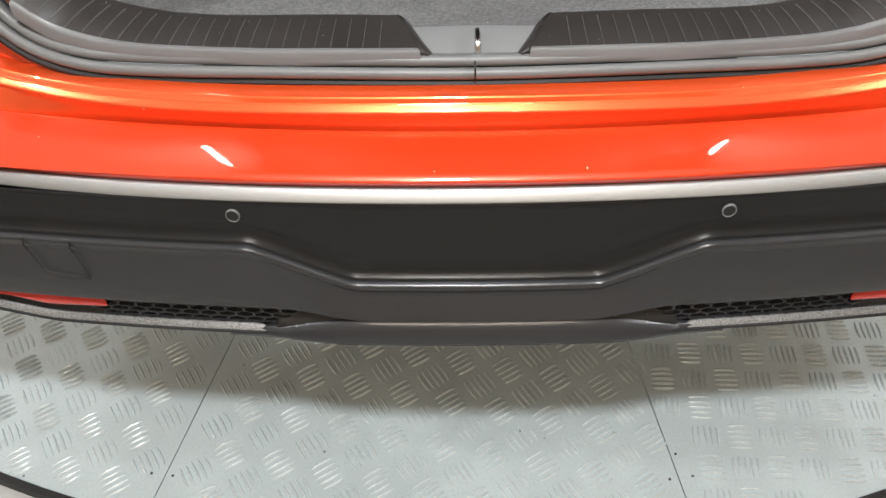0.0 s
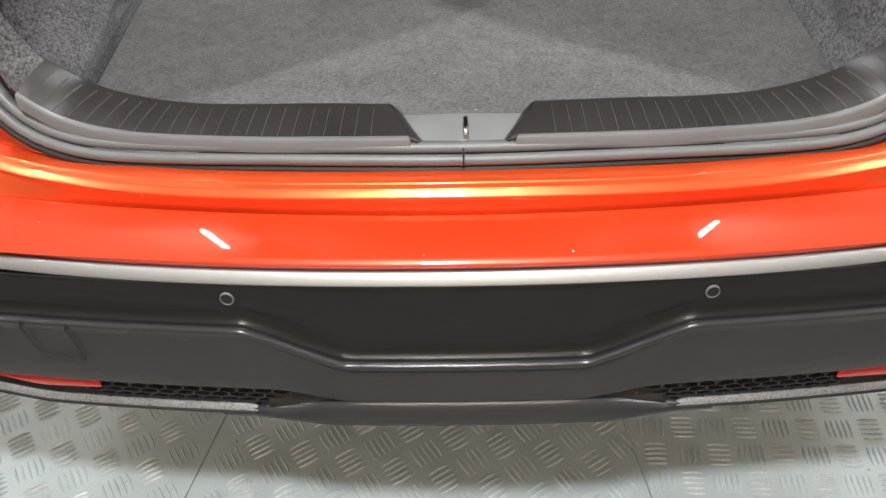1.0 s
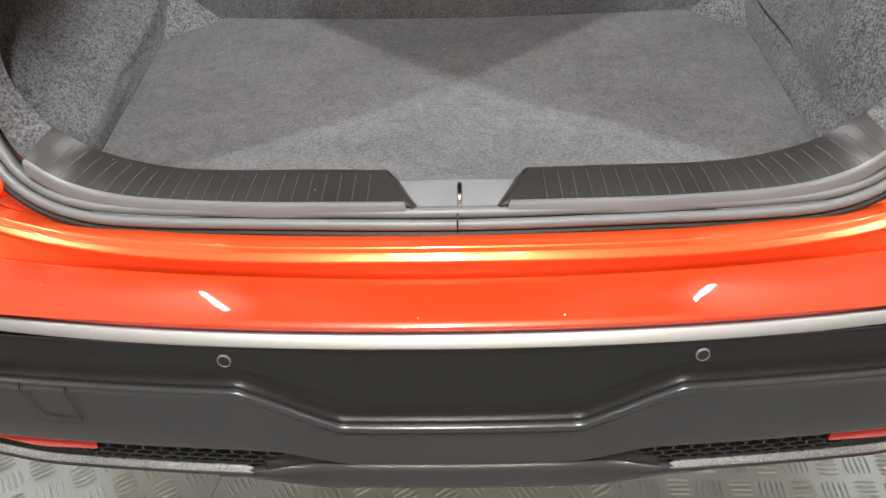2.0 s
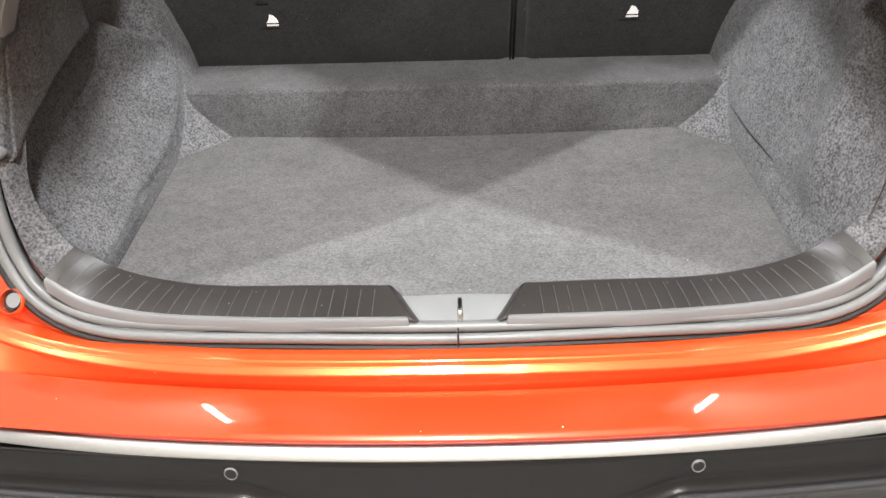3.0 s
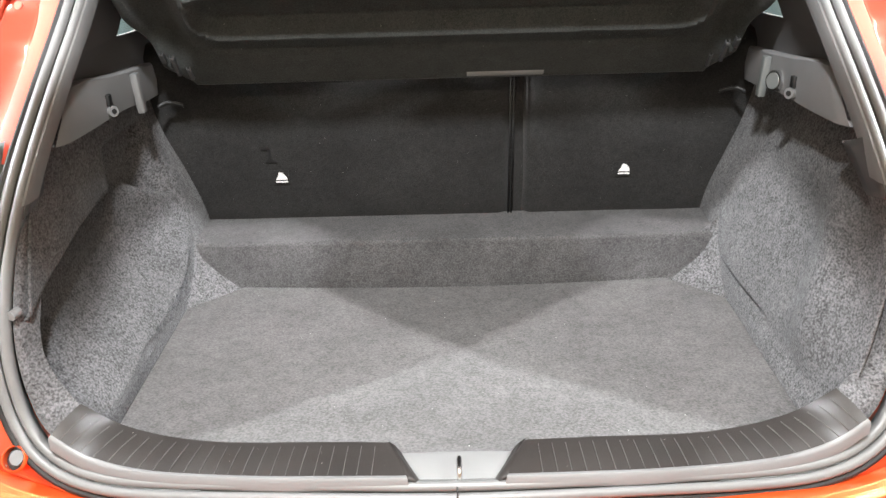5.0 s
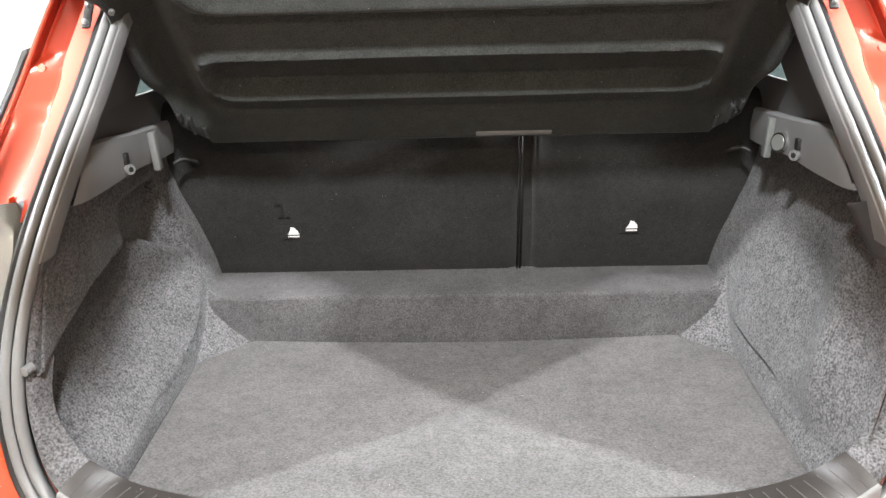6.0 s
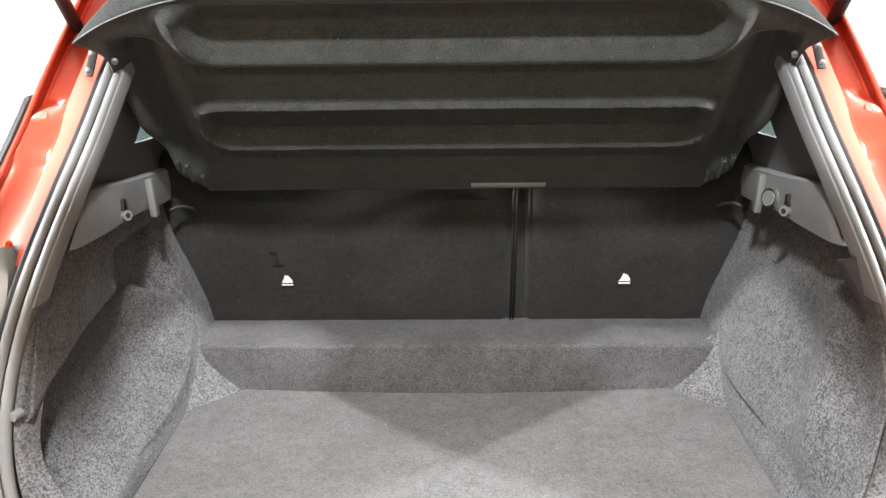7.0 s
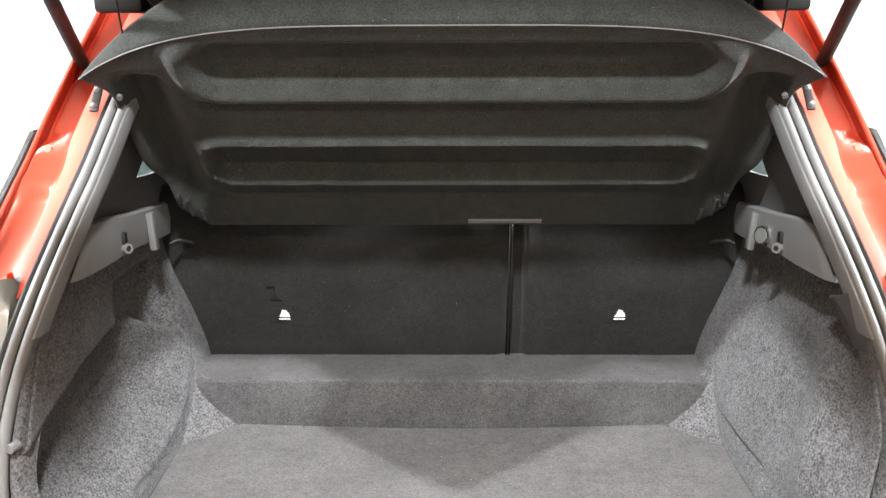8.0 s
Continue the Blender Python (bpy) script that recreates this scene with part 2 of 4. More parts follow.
# housings made up for the added warm fill lamps
for lx, ly in WARM_FILLS:
    dl = empty("fill_lamp", label="white square housing of an added warm fill lamp", category="ceiling light", group="warm downlights")
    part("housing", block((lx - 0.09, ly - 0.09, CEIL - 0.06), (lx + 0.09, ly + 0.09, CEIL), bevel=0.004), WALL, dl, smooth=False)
for lx, ly, lz, w in SPOTS:
    sp = empty("spot_lamp", label="black studio spot lamp hung on a rod from the ceiling", category="spot lamp", group="hung spot lamps")
    aim = look((lx, ly, lz), SPOT_AIM)
    part("housing", block((-0.07, -0.07, 0.006), (0.07, 0.07, 0.13), aim, 0.01), BLACK, sp, smooth=False)
    top = aim @ Vector((0, 0, 0.07))
    part("rod", tube(top, (top.x, top.y, CEIL), 0.012), BLACK, sp)
    part("ceiling_plate", tube((top.x, top.y, CEIL - 0.02), (top.x, top.y, CEIL), 0.05, 20), BLACK, sp)

# ---- turntable ----
TABLE_C, TABLE_R = (-0.012, 2.28), 2.458
turn = tagged(empty("turntable"), "grey painted steel tread-plate turntable with dark seams", "turntable", kind="structure")


def sector(a0, a1, name):
    """One wedge-shaped plate of the table."""
    bm = bmesh.new()
    cx, cy = TABLE_C
    g = GAP / 2
    da = GAP / TABLE_R / 2
    mid = (a0 + a1) / 2
    tip = GAP / 2 / math.sin((a1 - a0) / 2)
    pts = [(cx + tip * math.cos(mid), cy + tip * math.sin(mid), 0.0)]
    pts += [(cx + TABLE_R * math.cos(t), cy + TABLE_R * math.sin(t), 0.0) for t in span(a0 + da, a1 - da, 16)]
    f = bm.faces.new([bm.verts.new(p) for p in pts])
    r = bmesh.ops.extrude_face_region(bm, geom=[f])
    bmesh.ops.translate(bm, verts=[v for v in r["geom"] if isinstance(v, bmesh.types.BMVert)], vec=(0, 0, -0.018))
    return part(name, bm, STEEL, turn, smooth=False)


SEAM_L, SEAM_R = (-0.5525, 0.237), (0.3575, -0.162)
GAP = 0.002
for k in range(16):
    sector(radians(-80.8 + 22.5 * k), radians(-80.8 + 22.5 * (k + 1)), "floor_plate")
ring_pts = []
for i in range(181):
    a = radians(2 * i)
    ring_pts.append((math.cos(a), math.sin(a)))
cx, cy = TABLE_C
rows = [[(cx + c * (TABLE_R + dr), cy + s * (TABLE_R + dr), z) for c, s in ring_pts] for dr, z in ((0.001, -0.02), (0.001, 0.004), (0.014, 0.004), (0.016, -0.02))]
part("rim", grid(rows), BLACK, turn, "black rubber edging round the turntable")
part("underlay", tube((*TABLE_C, -0.02), (*TABLE_C, -0.0185), TABLE_R, 120), BLACK, turn, smooth=False)


def bar_shape(length, width, height, bend):
    """A lens-shaped raised bar, slightly bowed, along x."""
    n, out = 7, []
    verts, faces = [], []
    for i in range(n):
        t = i / (n - 1) * 2 - 1
        w = width / 2 * math.sqrt(max(0.0, 1 - t * t * 0.96))
        y = bend * (1 - t * t)
        x = t * length / 2
        h = height * (1 - t ** 4 * 0.9)
        verts += [(x, y - w, 0), (x, y - w * 0.35, h), (x, y + w * 0.35, h), (x, y + w, 0)]
    for i in range(n - 1):
        for k in range(3):
            a = i * 4 + k
            faces.append((a, a + 4, a + 5, a + 1))
    return np.array(verts), faces


def lug_mesh(pitch):
    """Five bowed bars side by side, the cell of the tread pattern."""
    V, F, base = [], [], 0
    for k in range(5):
        bv, bf = bar_shape(pitch * (0.74 - 0.03 * abs(k - 2)), 0.0050, 0.0068, 0.0008 * (k - 2))
        V.append(bv + (0, (k - 2) * pitch * 0.168, 0.0001))
        F += [tuple(q + base for q in f) for f in bf]
        base += len(bv)
    me = bpy.data.meshes.new("tread_lug")
    me.from_pydata(np.vstack(V).tolist(), [], F)
    me.polygons.foreach_set("use_smooth", [True] * len(me.polygons))
    me.materials.append(TREAD)
    return me


def tread(angle, ox, oy, inside, pitch, turned):
    """Lugs on a turned square grid: those near the bumper one by one, the rest joined."""
    me = lug_mesh(pitch)
    rng = random.Random(5)
    rest = []
    base_rot = Matrix.Rotation(radians(angle), 4, "Z")
    for i in range(-40, 41):
        for j in range(-40, 41):
            p = Vector((ox, oy, 0)) + base_rot @ Vector((pitch * i, pitch * j, 0))
            if not inside(p.x, p.y):
                continue
            m = Matrix.Translation(p) @ base_rot @ Matrix.Rotation(radians(-90 if (i + j + turned) % 2 else 0), 4, "Z") @ Matrix.Diagonal((1, 1, rng.uniform(0.6, 1.1), 1))
            if -0.2 < p.y < 0.30 and -0.85 < p.x < 0.80:
                ob = new("tread_lug", me)
                ob.matrix_world = m
                ob.parent = turn
            else:
                rest.append(m)
    V, F, base = [], [], 0
    co = np.array([v.co[:] for v in me.vertices])
    fs = [tuple(q.vertices) for q in me.polygons]
    for m in rest:
        a = np.array(m)
        V.append(co @ a[:3, :3].T + a[:3, 3])
        F += [tuple(q + base for q in f) for f in fs]
        base += len(co)
    far = bpy.data.meshes.new("tread_bars")
    far.from_pydata(np.vstack(V).tolist(), [], F)
    far.materials.append(TREAD)
    ob = new("tread_bars", far)
    ob.parent = turn
    tagged(ob, "raised five-bar tread pattern under the car", kind="stuff")


def in_table(x, y):
    return -0.2 < y < 0.75 and -1.25 < x < 1.2 and (x - cx) ** 2 + (y - cy) ** 2 < (TABLE_R - 0.01) ** 2


def seam(s, y):
    return s[0] + s[1] * y


tread(33, -0.556, 0.175, lambda x, y: in_table(x, y) and x < seam(SEAM_R, y) - 0.012 and abs(x - seam(SEAM_L, y)) > 0.016, 0.0665, 1)
tread(-1.5, 0.434, 0.222, lambda x, y: in_table(x, y) and x > seam(SEAM_R, y) + 0.018, 0.0615, 0)
for bx, by in ((0.367, 0.003), (0.348, -0.046), (-0.585, -0.03), (-0.545, -0.035), (0.39, -0.04)):
    part("screw", tube((bx, by, -0.001), (bx, by, 0.0006), 0.0026, 10), BLACK, turn)

# ---- car ----
car = empty("car", label="orange metallic hatchback with its tailgate raised, on the turntable", category="car")


def plan(x, a, b=0.0):
    return a * x * x + b * x ** 4


XS = span(-0.86, 0.86, 87)


def strip(profile, xs=XS):
    """Rows along x; profile gives, for each row, a function x -> (y, z)."""
    return [[(x, *f(x)) for x in xs] for f in profile]


def ledge(y, z, a=0.12, b=0.06):
    return lambda x: (y + plan(x, a, b), z)


# loading step of the body: ridged closing channel, upright band, rounded step pad
def ridged(y, z):
    return ledge(y, z, 0.048, 0.30)


# three flat bands with fine rolled edges between them, then the upright band
chan = [ridged(y, z) for y, z in (
    (0.198, 0.690), (0.180, 0.7000), (0.1765, 0.7034), (0.1745, 0.7044), (0.1725, 0.7046),
    (0.1530, 0.7036), (0.1518, 0.7033), (0.1509, 0.7027), (0.1504, 0.7020), (0.1497, 0.7016),
    (0.1438, 0.6998), (0.1428, 0.6994), (0.1420, 0.6987), (0.1415, 0.6979), (0.1408, 0.6974),
    (0.1345, 0.6935), (0.1334, 0.6926), (0.1326, 0.6915), (0.1322, 0.6903), (0.1322, 0.6898),
    (0.1326, 0.687))]
for k in range(1, 6):
    upper_, lower_ = ridged(0.1326, 0.687), ledge(0.1290, 0.6605, 0.12, 0.02)
    chan.append(lambda x, f=k / 5, u=upper_, w=lower_: tuple(a + (b - a) * f for a, b in zip(u(x), w(x))))
chan.append(ledge(0.1295, 0.640, 0.12, 0.02))
solid(part("closing_channel", grid(strip(chan)), PAINT, car, "glossy orange ridged lower body channel"), 0.002)
pad2 = [ledge(0.1360, 0.640, 0.12, 0.02), ledge(0.1262, 0.641, 0.12, 0.02), ledge(0.1250, 0.650, 0.12, 0.02), ledge(0.1245, 0.6665, 0.12, 0.02), ledge(0.1238, 0.6686, 0.12, 0.02), ledge(0.1222, 0.6696, 0.12, 0.02), ledge(0.1190, 0.6698, 0.12, 0.02)]
for k in range(1, 9):
    y_ = 0.119 - 0.0755 * k / 8
    pad2.append(ledge(y_, 0.6698 - 2.3 * (0.119 - y_) ** 2, 0.12 - 0.0036 * k, 0.02 - 0.0025 * k))
pad2 += [ledge(0.0420, 0.6548, 0.09), ledge(0.0415, 0.6537, 0.09), ledge(0.0418, 0.6525, 0.09), ledge(0.0432, 0.6490, 0.09), ledge(0.0452, 0.6440, 0.09), ledge(0.05, 0.640, 0.09)]
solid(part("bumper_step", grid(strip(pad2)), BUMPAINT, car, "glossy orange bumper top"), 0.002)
trim_rows = [ledge(0.048, 0.641, 0.09), ledge(0.0425, 0.6435, 0.09), ledge(0.0405, 0.6432, 0.09), ledge(0.0385, 0.642, 0.09), ledge(0.0295, 0.6325, 0.09), ledge(0.0285, 0.6305, 0.09), ledge(0.0292, 0.629, 0.09), ledge(0.036, 0.626, 0.09)]
core = [ledge(0.075, 0.655, 0.09), ledge(0.055, 0.64, 0.09), ledge(0.052, 0.61, 0.09), ledge(0.045, 0.50, 0.09), ledge(0.06, 0.40, 0.09)]
solid(part("bumper_core", grid(strip(core)), BLACK, car), 0.004)
part("trim_strip", grid(strip(trim_rows)), SATIN, car, "brushed satin silver bumper strip")


def ridge_z(x):
    f = min(1.0, max(0.0, (abs(x) - 0.168) / 0.136))
    return 0.4915 + 0.0710 * (0.75 * f + 0.25 * smooth(0.0, 1.0, f))


def lip_z(x):
    return 0.4415 + 0.019 * smooth(0.15, 0.27, abs(x))


def face(y, z):
    return lambda x: (y + plan(x, 0.09), z)


def at_ridge(y, dz):
    return lambda x: (y + plan(x, 0.09), ridge_z(x) + dz)


def below(y_mid, y_out, f):
    """A row between ridge and lip at the share f of the way down."""
    return lambda x: (y_mid + (y_out - y_mid) * smooth(0.15, 0.33, abs(x)) + plan(x, 0.09), (ridge_z(x) - 0.006) * (1 - f) + lip_z(x) * f)


def upper(f):
    return lambda x: (0.0305 - 0.0085 * f + 0.002 * max(0, f - 0.7) / 0.3 + plan(x, 0.09), 0.6300 * (1 - f) + (ridge_z(x) + 0.020) * f)


rows = [upper(f) for f in (0, 0.12, 0.3, 0.5, 0.7, 0.85, 1.0)]
rear_rows = rows + [at_ridge(0.0212, 0.0150), at_ridge(0.0186, 0.0108), at_ridge(0.0148, 0.0078), at_ridge(0.0100, 0.0057)]
rows = [at_ridge(0.0100, 0.0057), at_ridge(0.0058, 0.0045), at_ridge(0.0034, 0.0037), at_ridge(0.0018, 0.0025), at_ridge(0.0010, 0.0010), at_ridge(0.0008, -0.0015), at_ridge(0.0014, -0.006), at_ridge(0.0018, -0.008), at_ridge(0.0036, -0.0125), at_ridge(0.0030, -0.016), below(-0.0005, -0.003, 0.33), below(-0.004, -0.007, 0.48), below(-0.008, -0.010, 0.62), below(-0.018, -0.014, 0.95), below(-0.019, -0.013, 1.0), below(-0.010, -0.004, 1.06), below(0.01, 0.02, 1.1)]
solid(part("rear_bumper", grid(strip(rear_rows, span(-0.86, 0.86, 173))), PLASTIC, car, "grained black plastic rear bumper"), 0.003)
solid(part("lower_bumper", grid(strip(rows, span(-0.86, 0.86, 173))), LOWER, car, "satin charcoal lower bumper face"), 0.003)

# centre valance under the bumper, with the dark returns at its ends
def val_top(x):
    return 0.4400 - 0.037 * smooth(0.15, 0.345, abs(x))


def val(y, f, dz=0.0):
    return lambda x: (y + (-0.010 - y) * (0.9 if y < 0.05 else 0.0) * smooth(0.18, 0.36, abs(x)) + plan(x, 0.09), val_top(x) * (1 - f) + (0.4045 - 0.0055 * smooth(0.18, 0.34, abs(x))) * f + dz)


rows = [val(0.010, 0, 0.002), val(-0.012, 0, 0.0), val(-0.019, 0, -0.003), val(-0.026, 0.35), val(-0.031, 0.7), val(-0.033, 0.9), val(-0.032, 1.0, -0.003), val(-0.022, 1.0, -0.010), val(0.12, 1.0, -0.02)]
solid(part("valance", grid(strip(rows, span(-0.36, 0.36, 73))), LOWER, car, "smooth charcoal lower valance"), 0.003)
for side in (-1, 1):
    xs = [side * x for x in span(0.14, 0.288, 20)]
    rows = [[(x, -0.004 + plan(x, 0.09), lip_z(x) - 0.001) for x in xs], [(x, 0.012 * smooth(0.14, 0.26, abs(x)) + 0.002 + plan(x, 0.09), 0.5 * (lip_z(x) + val_top(x))) for x in xs], [(x, -0.010 + plan(x, 0.09), val_top(x) - 0.001) for x in xs]]
    solid(part("valance_return", grid(rows), SILL, car, "glossy dark return at the grille's end"), 0.002)
part("undertray", block((-0.55, 0.25, 0.33), (0.55, 1.7, 0.37), bevel=0.01), BLACK, car, smooth=False)

for side in (-1, 1):
    def sx(x, side=side):
        return x * side

    xs = [sx(x) for x in span(0.252, 0.86, 60)]

    def rise(x):
        return 0.020 * smooth(0.60, 0.75, abs(x))

    rows = []
    for y, z in ((0.001, 0.404), (-0.0020, 0.4095), (-0.0045, 0.4100), (-0.006, 0.4090), (-0.0120, 0.4050), (-0.0130, 0.4036), (-0.011, 0.402), (0.10, 0.392)):
        row = []
        for x in xs:
            g = 0.96 * smooth(0.325, 0.256, abs(x)) if y < 0.05 else 0.0
            row.append((x, y + (-0.0155 - y) * g + plan(x, 0.09), z + (0.4015 - z) * g + rise(x)))
        rows.append(row)
    rim_rows = [[(x, y + plan(x, 0.09), z + rise(x)) for x in xs] for y, z in ((-0.0125, 0.4040), (-0.0155, 0.4030), (-0.0162, 0.4010), (-0.013, 0.3985), (0.09, 0.388))]
    part("skid_rim", grid(rim_rows), BLACK, car, "black lower rim of the skid strip")
    part("skid_trim", grid(rows), SKID, car, "speckled silver skid strip")
    back = part("grille_backing", grid([[(x, 0.034 + plan(x, 0.09), 0.49) for x in xs], [(x, 0.030 + plan(x, 0.09), 0.415) for x in xs]]), BLACK, car)
    # honeycomb: hexagonal cells as short tubes
    grille = empty("grille")
    grille.parent = car
    first = None
    r, ry = 0.0135, 0.0085
    for row in range(5):
        for col in range(16):
            hx = 0.2535 + (col + 0.5 * (row % 2)) * 0.0265
            hz = 0.4515 - row * 0.0112
            if not (0.252 + 0.008 * row < hx < 0.56 - 0.02 * row / 3):
                continue
            if first is None:
                ang = [radians(60 * k + 30) for k in range(6)]
                ro = [(math.cos(a) * 0.0150, 0.0, math.sin(a) * 0.0076) for a in ang]
                ri = [(math.cos(a) * 0.0128, 0.0, math.sin(a) * 0.0060) for a in ang]
                bm = grid([[(x, 0.012, z) for x, y, z in ro], [(x, 0.0, z) for x, y, z in ro], [(x, 0.0, z) for x, y, z in ri], [(x, 0.012, z) for x, y, z in ri]], True)
                ob = part("grille_cell", bm, LOWER, grille, smooth=False)
                first = ob
            else:
                ob = new("grille_cell", first.data)
                ob.parent = grille
            ob.location = (side * hx, -0.003 + plan(hx, 0.09), hz)
    # reflector
    xs2 = [0.5335, 0.5345, 0.5365, 0.540] + span(0.545, 0.705, 20)
    rows = []
    for k in range(7):
        f = k / 6
        row = []
        for x in xs2:
            e = min(1.0, (x - 0.5335) / 0.012)
            full = math.sqrt(max(0.0, 1 - (1 - e) ** 2)) * 0.75 + 0.25
            lo_ = 0.428 - 0.004 * smooth(0.55, 0.62, x) + 0.020 * smooth(0.62, 0.70, x)
            mid_ = (0.4495 + lo_) / 2
            row.append((sx(x), -0.003 - 0.005 * math.sin(f * math.pi) + plan(x, 0.09), mid_ + (0.4495 - lo_) * (f - 0.5) * full))
        rows.append(row)
    solid(part("reflector", grid(rows), REFLECT, car, "red rear reflector"), 0.004)
    # parking sensor with its ring
    sn = 0.3175 if side < 0 else 0.3250
    bm = tube((side * sn, 0.0332, 0.6065), (side * sn, 0.048, 0.6065), 0.0080, 24)
    for v in bm.verts:
        v.co.y += 0.17 * (v.co.z - 0.6065) + 0.057 * (abs(v.co.x) - sn)
    sens = part("parking_sensor", bm, BLACK, car)
    bm = bmesh.new()
    vs = []
    for i in range(28):
        a = 2 * math.pi * i / 28
        vs.append([(side * sn + math.cos(a) * q, 0.0330 + h + 0.17 * math.sin(a) * q + side * 0.057 * math.cos(a) * q, 0.6065 + math.sin(a) * q) for q, h in ((0.0078, 0.004), (0.0080, 0.0), (0.0087, -0.0006), (0.0094, 0.0), (0.0096, 0.008))])
    part("ring", grid(list(zip(*vs)), True), LIP, sens, "grey ring")
# tow eye cover: thin rounded outline let into the face
def bumper_y(x, z):
    f = (ridge_z(x) - 0.006 - z) / (ridge_z(x) - 0.006 - lip_z(x))
    t = [(-0.3, 0.006), (-0.05, 0.002), (0.0, 0.0014), (0.073, 0.0036), (0.112, 0.003), (0.33, -0.003), (0.48, -0.007), (0.62, -0.010), (0.95, -0.014)]
    y = t[0][1]
    for (a, p), (b, q) in zip(t, t[1:]):
        if f >= a:
            y = p + (q - p) * min(1, (f - a) / (b - a))
    return y + plan(x, 0.09)


flap = [(-0.609, 0.571), (-0.6125, 0.556), (-0.6115, 0.548), (-0.600, 0.524), (-0.594, 0.514), (-0.586, 0.5095), (-0.562, 0.507), (-0.540, 0.5055), (-0.534, 0.508), (-0.5345, 0.514), (-0.5405, 0.532), (-0.547, 0.550), (-0.5465, 0.558), (-0.544, 0.570)]
line = [Vector((p.x, bumper_y(p.x, p.z) - 0.0042, p.z)) for p in curve_through([(x, 0.0, z) for x, z in flap], 80)]
rows = []
for off, lift in ((-0.0013, 0.0), (-0.0008, -0.0008), (0.0008, -0.0008), (0.0013, 0.0)):
    row = []
    for i, p in enumerate(line):
        t = (line[min(i + 1, 79)] - line[max(i - 1, 0)]).normalized()
        row.append(p + Vector((-t.z, 0, t.x)) * off + Vector((0, lift, 0)))
    rows.append(row)
part("tow_eye_cover", grid(rows), BLACK, car, "dark joint of the tow eye cover")

# ---- boot opening ----
OUT = [(0, 0.720), (0.30, 0.720), (0.43, 0.718), (0.52, 0.720), (0.585, 0.733), (0.630, 0.757), (0.655, 0.787), (0.671, 0.83), (0.678, 0.90), (0.674, 0.98), (0.663, 1.06), (0.640, 1.15), (0.617, 1.25), (0.598, 1.34), (0.583, 1.43), (0.556, 1.56), (0.534, 1.655)]


def rim_y(x, z):
    base = 0.188 + (z - 0.722) * 0.5 if z < 1.18 else 0.417 + (z - 1.18)
    return base + 0.11 * x * x * smooth(1.0, 0.75, z)


half = [Vector((x, rim_y(x, z), z)) for x, z in OUT]
ring3 = curve_through(mirrored(half)[:0:-1] + half, 181)


def axes_along(pts):
    out = []
    for i, p in enumerate(pts):
        t = (pts[min(i + 1, len(pts) - 1)] - pts[max(i - 1, 0)]).normalized()
        rear = Vector((0, -1, 0.75 if p.z > 1.18 else 0.5))
        rear = (rear - rear.dot(t) * t).normalized()
        n = t.cross(rear).normalized()
        if n.dot(Vector((0, 0, 1.05)) - p) > 0:
            n = -n
        out.append((p, n, rear))
    return out


RING = axes_along(ring3)


def sweep(profile, fr=RING):
    """Profile points are (outward, rearward)."""
    return grid([[p + n * a + r * b for p, n, r in fr] for a, b in profile])


def bead(ca, cb, r, a0, a1, n=7):
    return [(ca + r * math.cos(radians(a)), cb + r * math.sin(radians(a))) for a in span(a0, a1, n)]


seal = empty("boot_seal")
seal.parent = car
solid(part("seal_bead", sweep([(-0.0195, -0.012)] + bead(-0.0118, 0.002, 0.0080, 190, -10)), RUBBER, seal), 0.0015)
solid(part("seal_bead", sweep(bead(0.0048, 0.0045, 0.0082, 200, -20)), RUBBER, seal), 0.0015)
# black lip widened so that it draws the shadow line under the seal
solid(part("seal_shadow_lip", sweep(bead(0.0185, 0.000, 0.0058, 180, -60, 6) + [(0.021, -0.012)]), BLACK, seal), 0.0012)
part("seal_joint", block((-0.0012, 0.172, 0.710), (0.0012, 0.182, 0.737)), BLACK, seal)

# orange flange from the seal down to the step and round the corners
low = [i for i, (p, n, r) in enumerate(RING) if p.z < 0.93]
rows = [[], [], [], []]
for i in low:
    p, n, r = RING[i]
    u = p.x / 0.64
    f = (i - low[0]) / (low[-1] - low[0]) * 2 - 1
    xb = 0.86 * math.copysign(abs(f) ** 1.02, f)
    b = Vector((xb, 0.1735 + plan(xb, 0.048, 0.30), 0.7048))
    a = p + n * 0.014 - r * 0.010
    mid = a.lerp(b, 0.5)
    for k, q in enumerate((a, a.lerp(b, 0.33) - Vector((0, 0, 0.004)), a.lerp(b, 0.66) - Vector((0, 0, 0.005)), b)):
        rows[k].append(q)
solid(part("corner_flange", grid(rows), PAINT, car, "glossy orange flange under the boot seal"), 0.002)
hc, hd = Vector((-0.668, 0.2385, 0.758)), Vector((0.12, 0.75, -0.65)).normalized()
hu = hd.cross(Vector((1, 0, 0))).normalized()
hv = hd.cross(hu)
rows = []
for r_, d_ in ((0.0215, 0.006), (0.0200, 0.0022), (0.0185, 0.0012), (0.0175, 0.0022), (0.0170, 0.03)):
    rows.append([hc + hd * d_ + (hu * math.cos(2 * math.pi * i / 24) + hv * math.sin(2 * math.pi * i / 24)) * r_ for i in range(24)])
hole = part("stop_hole", grid(rows, True), PAINT, car, "raised orange ring of a body hole")
part("hole_back", tube(hc + hd * 0.012, hc + hd * 0.02, 0.0168, 20), BLACK, hole)
part("plug", tube(hc + hd * 0.004 + Vector((0.004, 0, 0.002)), hc + hd * 0.016 + Vector((0.004, 0, 0.002)), 0.0115, 18), LIP, hole, "grey round plug")

